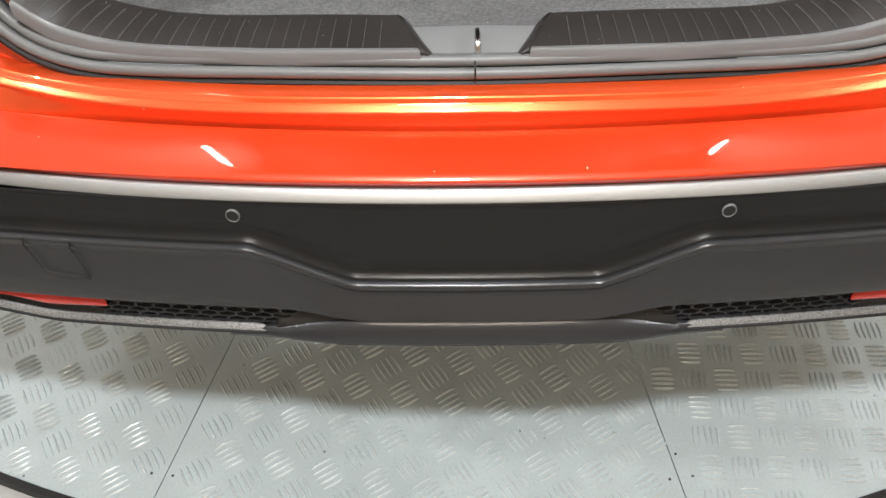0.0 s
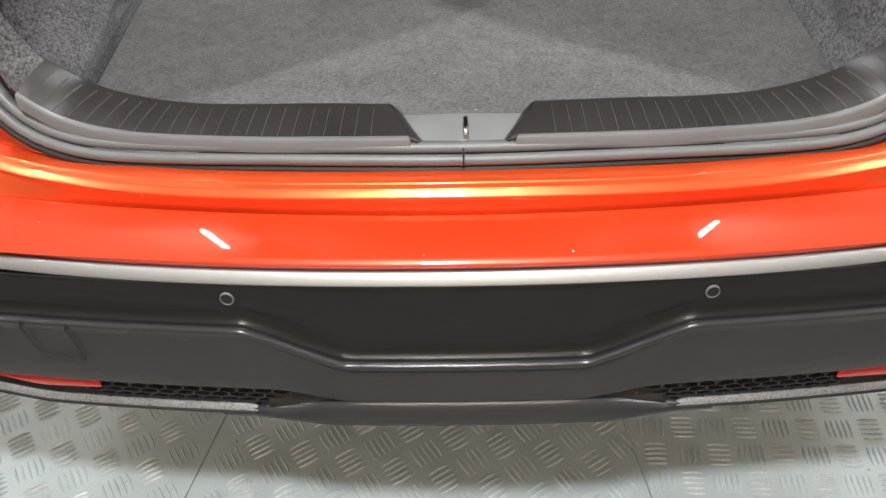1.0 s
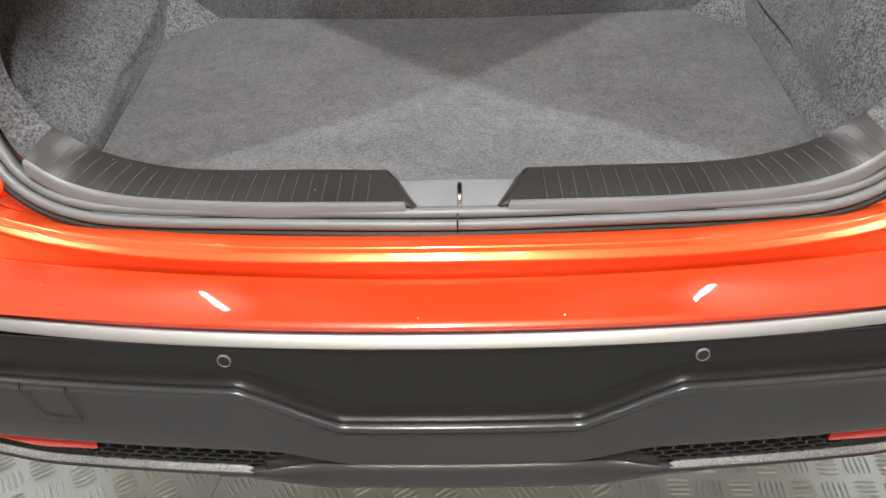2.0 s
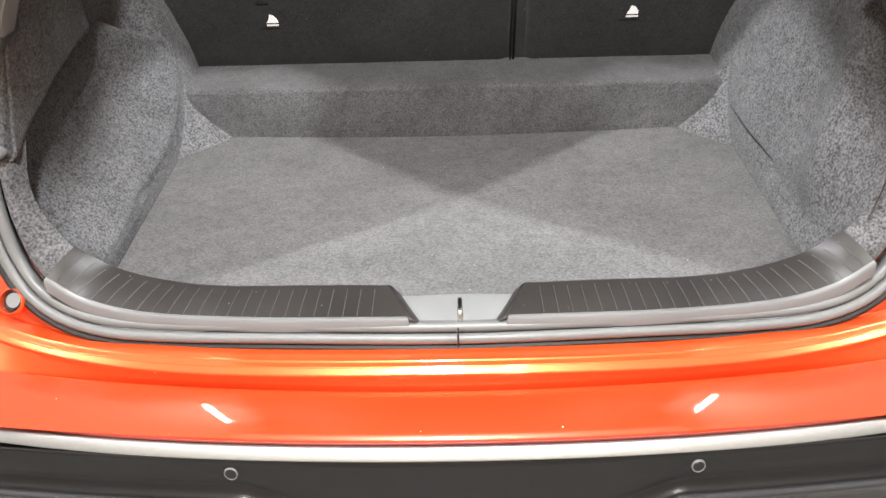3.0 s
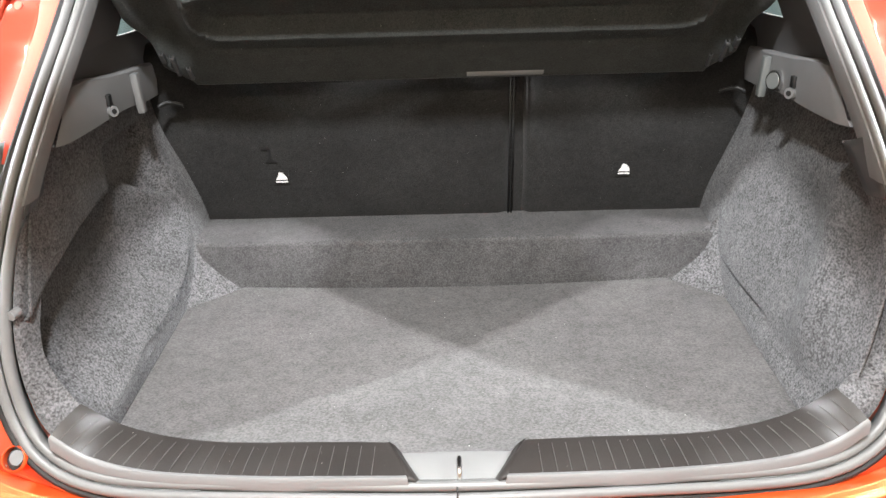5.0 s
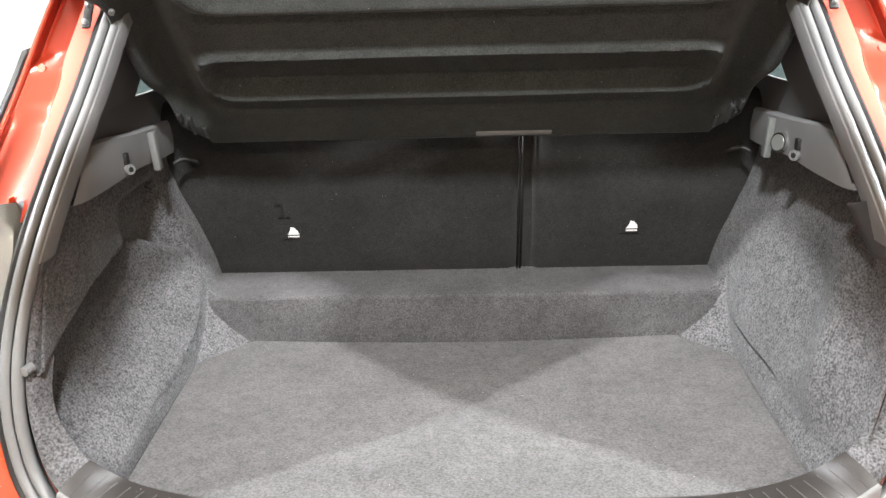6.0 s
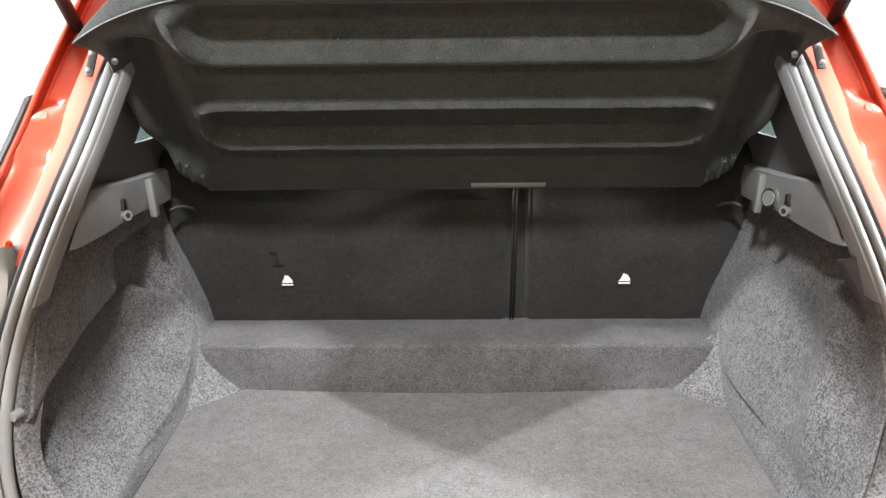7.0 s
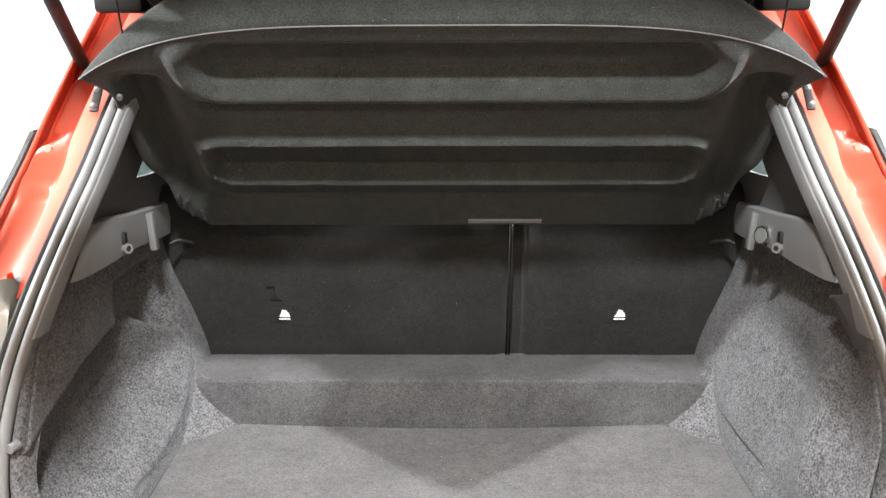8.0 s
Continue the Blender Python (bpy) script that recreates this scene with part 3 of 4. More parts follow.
# body sides beyond the seal: pale face, gutter, outer ridge
for side in (-1, 1):
    fr = [f for f in RING if f[0].z > 1.15 and f[0].x * side > 0]
    if side < 0:
        fr = fr[::-1]

    def rail(profile, lo=0.0, hi=9.0):
        """Rows beside the seal: outward share and depth, which may change with the height."""
        use = [f for f in fr if lo <= f[0].z <= hi]
        return grid([[p + Vector((side * (a(p.z) if callable(a) else a), b(p.z) if callable(b) else b, 0)) for p, n, r in use] for a, b in profile])

    def dip(z):
        """Depth of the gutter: deep above the drain step, shallow on the slope, deep again below."""
        return 0.006 + 0.042 * smooth(1.362, 1.374, z) + 0.016 * smooth(1.302, 1.288, z)

    def face_w(z):
        return 0.062 - 0.008 * smooth(1.372, 1.335, z)

    def raised(b):
        return lambda z: b + 0.003 * smooth(1.372, 1.366, z)

    def rel(da):
        return lambda z: face_w(z) + da

    pillar = empty("rear_pillar")
    pillar.parent = car
    solid(part("pillar_face", rail([(0.008, 0.016), (0.0115, raised(0.010)), (0.015, raised(0.0085)), (0.035, raised(0.008)), (rel(-0.004), raised(0.0085)), (rel(-0.001), raised(0.010)), (rel(0.0005), lambda z: 0.012 + 0.3 * dip(z))]), INNER, pillar), 0.002)
    solid(part("gutter", rail([(rel(0.0005), lambda z: 0.012 + 0.3 * dip(z)), (rel(0.003), lambda z: 0.010 + 0.9 * dip(z)), (rel(0.008), lambda z: 0.010 + dip(z)), (0.090, lambda z: 0.009 + 0.9 * dip(z)), (0.112, lambda z: 0.009 + 0.75 * dip(z)), (0.115, lambda z: 0.009 + 0.6 * dip(z))]), SHADED, pillar), 0.002)
    solid(part("outer_ridge", rail([(0.115, lambda z: 0.009 + 0.6 * dip(z)), (0.117, 0.010), (0.120, 0.0075), (0.124, 0.0085), (0.128, 0.014), (0.132, 0.030), (0.134, 0.05), (0.136, 0.16)]), SHADED, pillar), 0.002)
    solid(part("weather_strip", rail([(0.128, 0.022), (0.134, 0.016), (0.143, 0.018), (0.147, 0.04), (0.144, 0.12)], 1.27, 1.39), BLACK, pillar, "black rubber strip"), 0.002)
    c0 = [f[0] for f in fr if 1.36 < f[0].z < 1.385]
    if c0:
        c = c0[0] + Vector((side * 0.095, 0.020, 0))
        part("drain_stud", tube(c, c + Vector((0, -0.006, 0.003)), 0.007, 12), INNER, pillar)
    # bracket on the pillar with two bolts
    br = part("bracket", block((-0.008, -0.003, -0.027), (0.008, 0.003, 0.027), Matrix.Translation((side * 0.616, 0.660, 1.444)) @ Matrix.Rotation(radians(-42), 4, "X"), 0.003), BLACK, pillar, "black bolted bracket")
    for d in (-0.017, 0.017):
        c = Vector((side * 0.616, 0.660, 1.444)) + Vector((0, 0.66, 0.74)) * d
        part("bolt", tube(c, c + Vector((0, -0.007, 0.005)), 0.0045, 8), TRIM, br)
    # tail lamp beside the opening
    lamp_rows = []
    for k, (a, b) in enumerate(((0.014, 0.02), (0.022, 0.004), (0.06, -0.01), (0.12, 0.02), (0.15, 0.10))):
        lamp_rows.append([(side * (0.655 + a), rim_y(0.65, z) + b, z) for z in span(0.875, 1.19, 14)] )
    lamp_bm = grid(lamp_rows)
    bmesh.ops.holes_fill(lamp_bm, edges=lamp_bm.edges[:])
    part("tail_lamp", lamp_bm, LAMPGREY, car, "pale grey tail lamp housing")
    # outer quarter panel
    q = [[(side * (0.80 - 0.02 * k), y, z) for y in span(0.30 + 0.03 * k, 1.75, 12)] for k, z in enumerate(span(0.40, 1.19, 6))]
    solid(part("quarter_panel", grid(q), PAINT, car, "orange rear quarter panel"), 0.003)


# ---- sill and latch ----
def bent(table, t):
    """Straight runs between the given (t, value) pairs."""
    for (a, p), (b, q) in zip(table, table[1:]):
        if t <= b:
            return p + (q - p) * max(0.0, t - a) / (b - a)
    return table[-1][1]


F = [(0.104, 0.273, 0.748), (0.20, 0.277, 0.748), (0.354, 0.281, 0.748), (0.447, 0.294, 0.751), (0.52, 0.296, 0.775), (0.568, 0.283, 0.824)]
R = [(0.073, 0.193, 0.748), (0.18, 0.195, 0.748), (0.30, 0.199, 0.748), (0.455, 0.214, 0.749), (0.548, 0.230, 0.764), (0.600, 0.236, 0.80)]
sill = empty("sill_cover")
sill.parent = car
for side in (-1, 1):
    fp = curve_through([(side * x, y, z) for x, y, z in F], 61)
    rp = curve_through([(side * x, y, z) for x, y, z in R], 61)
    rows = [[a + Vector((0, 0.004, -0.035)) for a in fp], [a + Vector((0, 0.003, -0.004)) for a in fp], [a + Vector((0, -0.001, 0.0005)) for a in fp]]
    rows += [[a.lerp(b, t) + Vector((0, 0, 0.003 * math.sin(math.pi * t))) for a, b in zip(fp, rp)] for t in (0.1, 0.3, 0.5, 0.7, 0.85, 0.97)]
    part("sill_panel", grid(rows), SILL, sill, "dark brown-black ribbed sill panel")
    rows = [[a.lerp(b, t) + Vector((0, 0, dz)) for a, b in zip(fp, rp)] for t, dz in ((0.965, 0.0002), (0.985, 0.0012), (1.04, 0.0006), (1.075, -0.003), (1.085, -0.020))]
    part("sill_lip", grid(rows), LIP, sill, "smooth grey sill edge")
    fk = curve_through([(side * x, y, z) for x, y, z in F], 25)
    rk = curve_through([(side * x, y, z) for x, y, z in R], 400)
    for k in range(1, 24):
        a = fk[k]
        want = bent([(0.0, 0.0), (0.12, 0.12), (0.354, 0.362), (0.447, 0.468), (0.52, 0.556), (0.57, 0.602)], abs(a.x))
        b = min(rk, key=lambda p: abs(abs(p.x) - want))
        ia, ib = 60 * k / 24, 60 * rk.index(b) / 399
        along = (fk[min(k + 1, 24)] - fk[k - 1]).normalized() * 0.0006
        pts = []
        for t in span(0.17, 0.96, 14):
            q = ia + (ib - ia) * t
            i0 = min(59, int(q))
            f_, r_ = fp[i0].lerp(fp[i0 + 1], q - i0), rp[i0].lerp(rp[i0 + 1], q - i0)
            pts.append(f_.lerp(r_, t) + Vector((0, 0, 0.003 * math.sin(math.pi * t))))
        bm = grid([[p - along for p in pts], [p - along * 0.6 + Vector((0, 0, 0.0016)) for p in pts], [p + along * 0.6 + Vector((0, 0, 0.0016)) for p in pts], [p + along for p in pts]])
        part("rib", bm, RIB, sill)
    # sloping cheek of the latch recess
    c = [[(side * 0.1045, 0.275, 0.7487), (side * 0.090, 0.236, 0.750), (side * 0.0735, 0.196, 0.7485), (side * 0.0725, 0.1905, 0.745)],
         [(side * 0.098, 0.270, 0.7475), (side * 0.083, 0.233, 0.7480), (side * 0.066, 0.195, 0.7465), (side * 0.065, 0.1905, 0.743)],
         [(side * 0.084, 0.262, 0.737), (side * 0.069, 0.230, 0.735), (side * 0.051, 0.195, 0.733), (side * 0.050, 0.1905, 0.731)]]
    solid(part("recess_cheek", grid(c), SILL, sill), 0.002)
lp = [[(x, y, z + 0.0008 * math.cos(x * 40)) for x in span(-w, w, 13)] for y, z, w in ((0.262, 0.722, 0.088), (0.260, 0.7375, 0.088), (0.256, 0.7395, 0.087), (0.23, 0.737, 0.072), (0.203, 0.735, 0.056), (0.198, 0.733, 0.054), (0.186, 0.730, 0.052))]
part("latch_plate", grid(lp), PLATE, sill, "pale grey grained latch plate")
loop = [(0.0035, 0.196, 0.728), (0.0035, 0.197, 0.744), (0.0035, 0.204, 0.752), (0.0035, 0.222, 0.753), (0.0035, 0.232, 0.748), (0.0035, 0.235, 0.732)]
lc = curve_through(loop, 30)
prof = []
for i in range(10):
    a = 2 * math.pi * i / 10
    row = []
    for k, p in enumerate(lc):
        t = (lc[min(k + 1, 29)] - lc[max(k - 1, 0)]).normalized()
        u = Vector((1, 0, 0))
        v = t.cross(u)
        row.append(p + (u * math.cos(a) + v * math.sin(a)) * 0.0042)
    prof.append(row)
part("striker", grid(prof + [prof[0]]), CHROME, sill, "bright steel striker loop")

# ---- boot lining ----
bed = [(-0.566, 0.285), (0.566, 0.285), (0.569, 0.775), (0.467, 0.871)] + [(x, 0.851 + 0.020 * (abs(x) / 0.46) ** 1.6) for x in span(0.44, -0.44, 15)] + [(-0.467, 0.871), (-0.569, 0.775)]
bm = bmesh.new()
f = bm.faces.new([bm.verts.new((x, y, 0.715)) for x, y in bed])
r = bmesh.ops.extrude_face_region(bm, geom=[f])
bmesh.ops.translate(bm, verts=[v for v in r["geom"] if isinstance(v, bmesh.types.BMVert)], vec=(0, 0, -0.02))
board = solid(mesh_ob("boot_floor_board", bm, FLOORCARPET, False), 0, 0.004)
tagged(board, "grey carpeted boot floor board lying flat in the boot", "boot floor")
part("boot_tub", block((-0.60, 0.30, 0.66), (0.60, 1.05, 0.692)), BLACK, car, smooth=False)

XST = span(-0.60, 0.60, 41)
rows = [[(x, 0.868, 0.69) for x in XST], [(x, 0.870, 0.72) for x in XST], [(x, 0.878, 0.77) for x in XST], [(x, 0.8805, 0.806) for x in XST], [(x, 0.8820, 0.8115) for x in XST], [(x, 0.8850, 0.8140) for x in XST], [(x, 0.8900, 0.8150) for x in XST],
        [(x, 0.95, 0.818) for x in XST], [(x, 1.02, 0.8205) for x in XST], [(x, 1.04, 0.80) for x in XST]]
part("boot_step", grid(rows), STEPFELT, car, "grey carpeted step in front of the rear seats")


SLIT_Z = (0.781, 0.772)
GROOVE = [(0.30, 0.752), (0.53, 0.764), (0.70, 0.776), (0.77, 0.790), (0.86, 0.836), (0.96, 0.86), (1.06, 0.87)]
CREASE = [(0.29, 0.925), (0.40, 0.968), (0.52, 0.997), (0.64, 1.012), (0.71, 1.011), (0.79, 0.986), (0.85, 0.948), (0.95, 0.90), (1.06, 0.86)]


def wall_out(side, y, z):
    """How far the side lining stands out from the middle."""
    h = z - 0.715
    lean = 0.569 + 0.066 * smooth(0.08, 0.42, h)
    if side < 0:
        foot, top = bent(GROOVE, y), bent(CREASE, y)
        reach = 0.676 - 0.066 * smooth(0.68, 0.87, y)
        s_ = min(1.0, max(0.0, (z - foot) / (top - foot)))
        ramp = 0.5665 + (reach - 0.5665) * (0.10 * s_ + 0.90 * smooth(-0.10, 0.66, s_))
        above = 0.637 + 0.028 * smooth(0.66, 0.74, y) * smooth(1.115, 1.085, z)
        d = ramp + smooth(-0.006, 0.012, z - top) * (above - ramp)
        tuck = smooth(0.48, 0.70, y) * smooth(0.86, 0.78, y)
        if z < foot:
            d = 0.569 + 0.016 * tuck * smooth(0.715, foot, z)
        else:
            d -= 0.010 * tuck * smooth(0.075, 0.015, z - foot)
        d += smooth(0.84, 0.93, y) * ((lean if h > 0.05 else 0.569) - d)
    else:
        rear_wall = 0.566 + 0.27 * max(0.0, h - 0.02) + 0.012 * smooth(0.0, 0.05, h)
        d = rear_wall + smooth(0.42, 0.86, y - 0.15 * (h - 0.2)) * (lean - rear_wall)
        d -= 0.027 * math.exp(-((y - 0.455 - 0.25 * (h - 0.15)) / 0.060) ** 2) * smooth(0.02, 0.12, h) * smooth(0.44, 0.24, h)
        d -= 0.028 * smooth(0.94, 1.10, z) * smooth(0.78, 0.60, y)
        d = max(d, 0.552)
    if side < 0 and h < 0.018:
        d = 0.5735
    d += 0.0025 * noise.noise((side * 3 + y * 12, z * 12, side)) * smooth(0.0, 0.05, h)
    return d


for side in (-1, 1):
    lining = empty("side_lining")
    lining.parent = car
    zs = span(0.70, 1.20, 110)
    rows = []
    for z in zs:
        start = max(0.29, rim_y(0.62, z) + 0.022)
        rows.append([(side * wall_out(side, y, z), y, z) for y in span(start, 1.06, 130)])
    solid(part("arch_lining", grid(rows), CARPET, lining, "grey felt wheel arch lining"), 0.004, offset=1.0 if side > 0 else -1.0)
    # corner filler beside the step: a soft funnel between floor, arch and step
    foot = curve_through([(side * x, y, 0.706) for x, y in ((0.582, 0.750), (0.572, 0.778), (0.520, 0.826), (0.468, 0.874), (0.448, 0.890))], 25)
    head = curve_through([(side * x, y, z) for x, y, z in ((0.580, 0.765, 0.775), (0.584, 0.835, 0.836), (0.582, 0.885, 0.862), (0.560, 0.893, 0.834), (0.520, 0.890, 0.800))], 25)
    rows = []
    for t in span(0, 1, 14):
        sag = Vector((side * 0.012, 0.012, -0.010)) * math.sin(math.pi * t)
        rows.append([p.lerp(q, t) + sag * math.sin(math.pi * min(1, max(0, i / 24))) + Vector((side, 1, 0)) * 0.0015 * noise.noise((i * 0.3, t * 4, side)) for i, (p, q) in enumerate(zip(foot, head))])
    solid(part("corner_filler", grid(rows), CARPET, lining), 0.003)
    # rear return behind the seal
    edge_l = ((0.568, 0.283, 0.815), (0.598, 0.304, 0.834), (0.625, 0.322, 0.867), (0.639, 0.342, 0.905), (0.638, 0.366, 0.955), (0.634, 0.400, 1.02), (0.633, 0.43, 1.08), (0.632, 0.485, 1.19))
    edge_r = ((0.568, 0.283, 0.815), (0.600, 0.304, 0.834), (0.635, 0.325, 0.867), (0.650, 0.356, 0.933), (0.648, 0.385, 1.0), (0.638, 0.412, 1.06), (0.622, 0.44, 1.105), (0.600, 0.462, 1.150))
    edge = curve_through([(side * x, y, z) for x, y, z in (edge_l if side < 0 else edge_r)], 40)
    inner = curve_through([(side * x, rim_y(x, z) + 0.006, z) for x, z in ((0.585, 0.765), (0.618, 0.785), (0.640, 0.82), (0.654, 0.88), (0.655, 0.95), (0.648, 1.03), (0.636, 1.10), (0.620, 1.175))], 40)
    back = [p + Vector((side * 0.035, 0.012, 0)) for p in edge]
    rows = [inner, [a.lerp(b, 0.35) + Vector((0, -0.004, 0)) for a, b in zip(inner, edge)], [a.lerp(b, 0.7) + Vector((0, -0.005, 0)) for a, b in zip(inner, edge)], edge, [p + Vector((side * 0.006, 0.006, 0)) for p in edge], back]
    solid(part("rear_lining", grid(rows), CARPET, lining, "grey felt lining behind the opening"), 0.002)
    plate_rows = []
    for t in (0.02, 0.35, 0.7, 1.0):
        plate_rows.append([inner[i].lerp(edge[i], t) + Vector((-side * 0.003, -0.0065, 0)) for i in range(27 + int(4 * t), 40)][-9:])
    solid(part("lower_plate", grid(plate_rows), CHARCOAL, lining, "smooth dark grey plastic above the felt"), 0.002)
    if side > 0:
        line = [Vector((wall_out(1, y, z) - 0.0012, y, z)) for y, z in zip(span(0.825, 0.585, 30), span(*SLIT_Z, 30))]
        w_ = [0.0016 * math.sin(math.pi * (0.06 + 0.88 * i / 29)) + 0.0003 for i in range(30)]
        part("lining_slit", grid([[p + Vector((0, 0, k * q)) for p, q in zip(line, w_)] for k in (-1, 1)]), BLACK, lining, "dark slit in the felt")
    if side < 0:
        part("clip", tube((-0.652, 0.306, 0.964), (-0.648, 0.323, 0.964), 0.0075, 16), LIP, lining, "grey trim clip")
    # plastic pillar trim above the lining
    trim = empty("pillar_trim")
    trim.parent = car
    low_c = curve_through([(side * x, y, z) for y, z, x in ((0.462, 1.172, 0.606), (0.50, 1.168, 0.600), (0.60, 1.164, 0.597), (0.70, 1.161, 0.598), (0.78, 1.153, 0.600), (0.86, 1.142, 0.603), (0.93, 1.137, 0.605))], 40)
    top_c = curve_through([(side * x, y, z) for y, z, x in ((0.525, 1.240, 0.606), (0.55, 1.246, 0.600), (0.62, 1.239, 0.598), (0.70, 1.227, 0.598), (0.78, 1.217, 0.600), (0.86, 1.208, 0.603), (0.93, 1.200, 0.607))], 40)
    o = Vector((side, 0, 0))
    rows = [[p + o * 0.03 for p in low_c], low_c, [a.lerp(b, 0.5) - o * 0.004 for a, b in zip(low_c, top_c)], [p - o * 0.001 for p in top_c], [p + o * 0.004 + Vector((0, 0, 0.004)) for p in top_c], [p + o * 0.035 + Vector((0, 0, 0.001)) for p in top_c]]
    part("trim_band", grid(rows), TRIM, trim, "scuffed grey plastic trim band")
    # upper panel with the small quarter window
    def px(z):
        return side * (0.628 - 0.05 * smooth(1.2, 1.55, z))

    def upper_pt(y, z):
        return (px(z), y, z)

    low_l = [(0.44, 1.20), (0.60, 1.20), (0.79, 1.20), (0.88, 1.20), (0.97, 1.20), (1.74, 1.20)]
    mid_l = [(0.52, 1.285), (0.62, 1.28), (0.805, 1.279), (0.88, 1.273), (0.96, 1.268), (1.74, 1.26)]
    top_l = [(0.575, 1.34), (0.66, 1.345), (0.844, 1.322), (0.872, 1.345), (0.96, 1.335), (1.74, 1.42)]
    end_l = [(0.80, 1.57), (0.84, 1.575), (0.90, 1.58), (0.96, 1.585), (1.12, 1.59), (1.74, 1.62)]
    bm = bmesh.new()
    vs = [[bm.verts.new(upper_pt(*q)) for q in row] for row in (low_l, mid_l, top_l, end_l)]
    for j in range(3):
        for i in range(5):
            if j == 1 and i in (2, 3):
                continue
            bm.faces.new((vs[j][i], vs[j][i + 1], vs[j + 1][i + 1], vs[j + 1][i]))
    solid(part("upper_panel", bm, PANEL, trim, "smooth dark grey pillar panel", smooth=False), 0.004)
    g = part("quarter_window", grid([[(px(z) + side * 0.003, y, z) for y, z in mid_l[2:5]], [(px(z) + side * 0.003, y, z) for y, z in top_l[2:5]]]), GLASS, trim, "small tinted quarter window", smooth=False)
    # stop, hook hole and latch details
    st = Matrix.Translation((side * 0.589, 0.787, 1.178)) @ Matrix.Rotation(radians(side * 3), 4, "Y")
    part("shelf_stop", block((-0.007, -0.010, -0.040), (0.007, 0.010, 0.036), st, 0.003), LIP if side < 0 else LAMPGREY, trim, "pale grey upright shelf stop")
    hk = part("hook_socket", block((-0.006, -0.0075, -0.006), (0.006, 0.0075, 0.014), Matrix.Translation((side * 0.594, 0.655, 1.192)), 0.002), BLACK, trim, "dark square socket")
    part("hook", tube((side * 0.594, 0.657, 1.176), (side * 0.5845, 0.651, 1.177), 0.0095, 20), LIP, hk, "bright metal eye")
    part("eye_hole", tube((side * 0.586, 0.652, 1.1768), (side * 0.5838, 0.6506, 1.1771), 0.0048, 16), BLACK, hk)
    if side > 0:
        bh = part("bolt_head", tube((0.600, 0.730, 1.180), (0.583, 0.7235, 1.182), 0.0185, 24), CHROME, trim, "shiny round pivot")
        part("cap", tube((0.584, 0.7239, 1.1818), (0.5815, 0.7229, 1.1822), 0.0145, 24), LAMPGREY, bh, "pale cap")
    # inner bright trim edge beside the seal
    fr = [f for f in RING if f[0].z > 1.11 and f[0].x * side > 0]
    if side < 0:
        fr = fr[::-1]
    rows = [[p + Vector((-side * a, b, 0)) for p, n, r in fr] for a, b in ((0.015, -0.002), (0.017, -0.006), (0.022, -0.006), (0.026, 0.002), (0.028, 0.03))]
    part("trim_edge", grid(rows), LIP, trim, "grey trim edge along the seal")

# ---- rear seat ----
seat = empty("rear_seat", label="black cloth split rear seat backs standing upright", category="car seat")


def seat_back(xa, xb):
    rows = []
    for z, dy in ((0.812, 0.010), (0.820, 0.0), (0.90, -0.014), (1.00, -0.036), (1.10, -0.060), (1.18, -0.080), (1.215, -0.078), (1.235, -0.060), (1.24, -0.02)):
        row = []
        for x in span(xa, xb, 25):
            e = min(x - xa, xb - x)
            row.append((x, 1.012 + dy + 0.018 * (1 - smooth(0, 0.02, e)) + 0.0015 * noise.noise((x * 9, z * 9, 1)), z))
        rows.append(row)
    return solid(part("backrest", grid(rows), SEATFAB, seat), 0.06, offset=-1.0)


seat_back(-0.66, 0.138)
seat_back(0.156, 0.66)
part("split_cover", grid([[(x, 1.026 - 0.2 * (z - 0.82) + 0.001, z) for x in (0.130, 0.140, 0.147, 0.154, 0.164)] for z in span(0.80, 1.22, 8)]), SEATFAB, seat)
for x in (0.128, 0.135):
    part("piping", tube((x, 1.0105, 0.82), (x, 0.9315, 1.19), 0.002, 8), BLACK, seat)


def seat_y(z):
    return 1.012 - (0.014 * (z - 0.82) / 0.08 if z < 0.90 else 0.014 + 0.022 * (z - 0.90) / 0.10)


def patch(x, z, w, h, mat, name, off, parent):
    lift = -0.002 - off
    return part(name, grid([[(x - w / 2, seat_y(z - h / 2) + lift, z - h / 2), (x + w / 2, seat_y(z - h / 2) + lift, z - h / 2)],
                            [(x - w / 2, seat_y(z + h / 2) + lift, z + h / 2), (x + w / 2, seat_y(z + h / 2) + lift, z + h / 2)]]), mat, parent, smooth=False)


for x in (-0.386, 0.380):
    tab = solid(patch(x, 0.928, 0.042, 0.036, SEATFAB, "anchor_tag", 0.0, seat), 0.001)
    bm = bmesh.new()
    for poly in (((-0.013, -0.006), (0.013, -0.006), (0.012, 0.002), (0.004, 0.012), (-0.004, 0.014), (-0.007, 0.004)), ((-0.013, -0.013), (0.013, -0.013), (0.013, -0.009), (-0.013, -0.009))):
        bm.faces.new([bm.verts.new((x + 0.004 + px_, seat_y(0.928 + pz_) - 0.004, 0.928 + pz_)) for px_, pz_ in poly])
    part("tag_print", bm, WHITE, tab, "white anchor symbol", smooth=False)
for dx, dz, w, h in ((-0.408, 1.000, 0.020, 0.005), (-0.400, 0.985, 0.006, 0.030), (-0.398, 0.968, 0.028, 0.004)):
    patch(dx, dz, w, h, BLACK, "anchor_slit", 0.0005, seat)
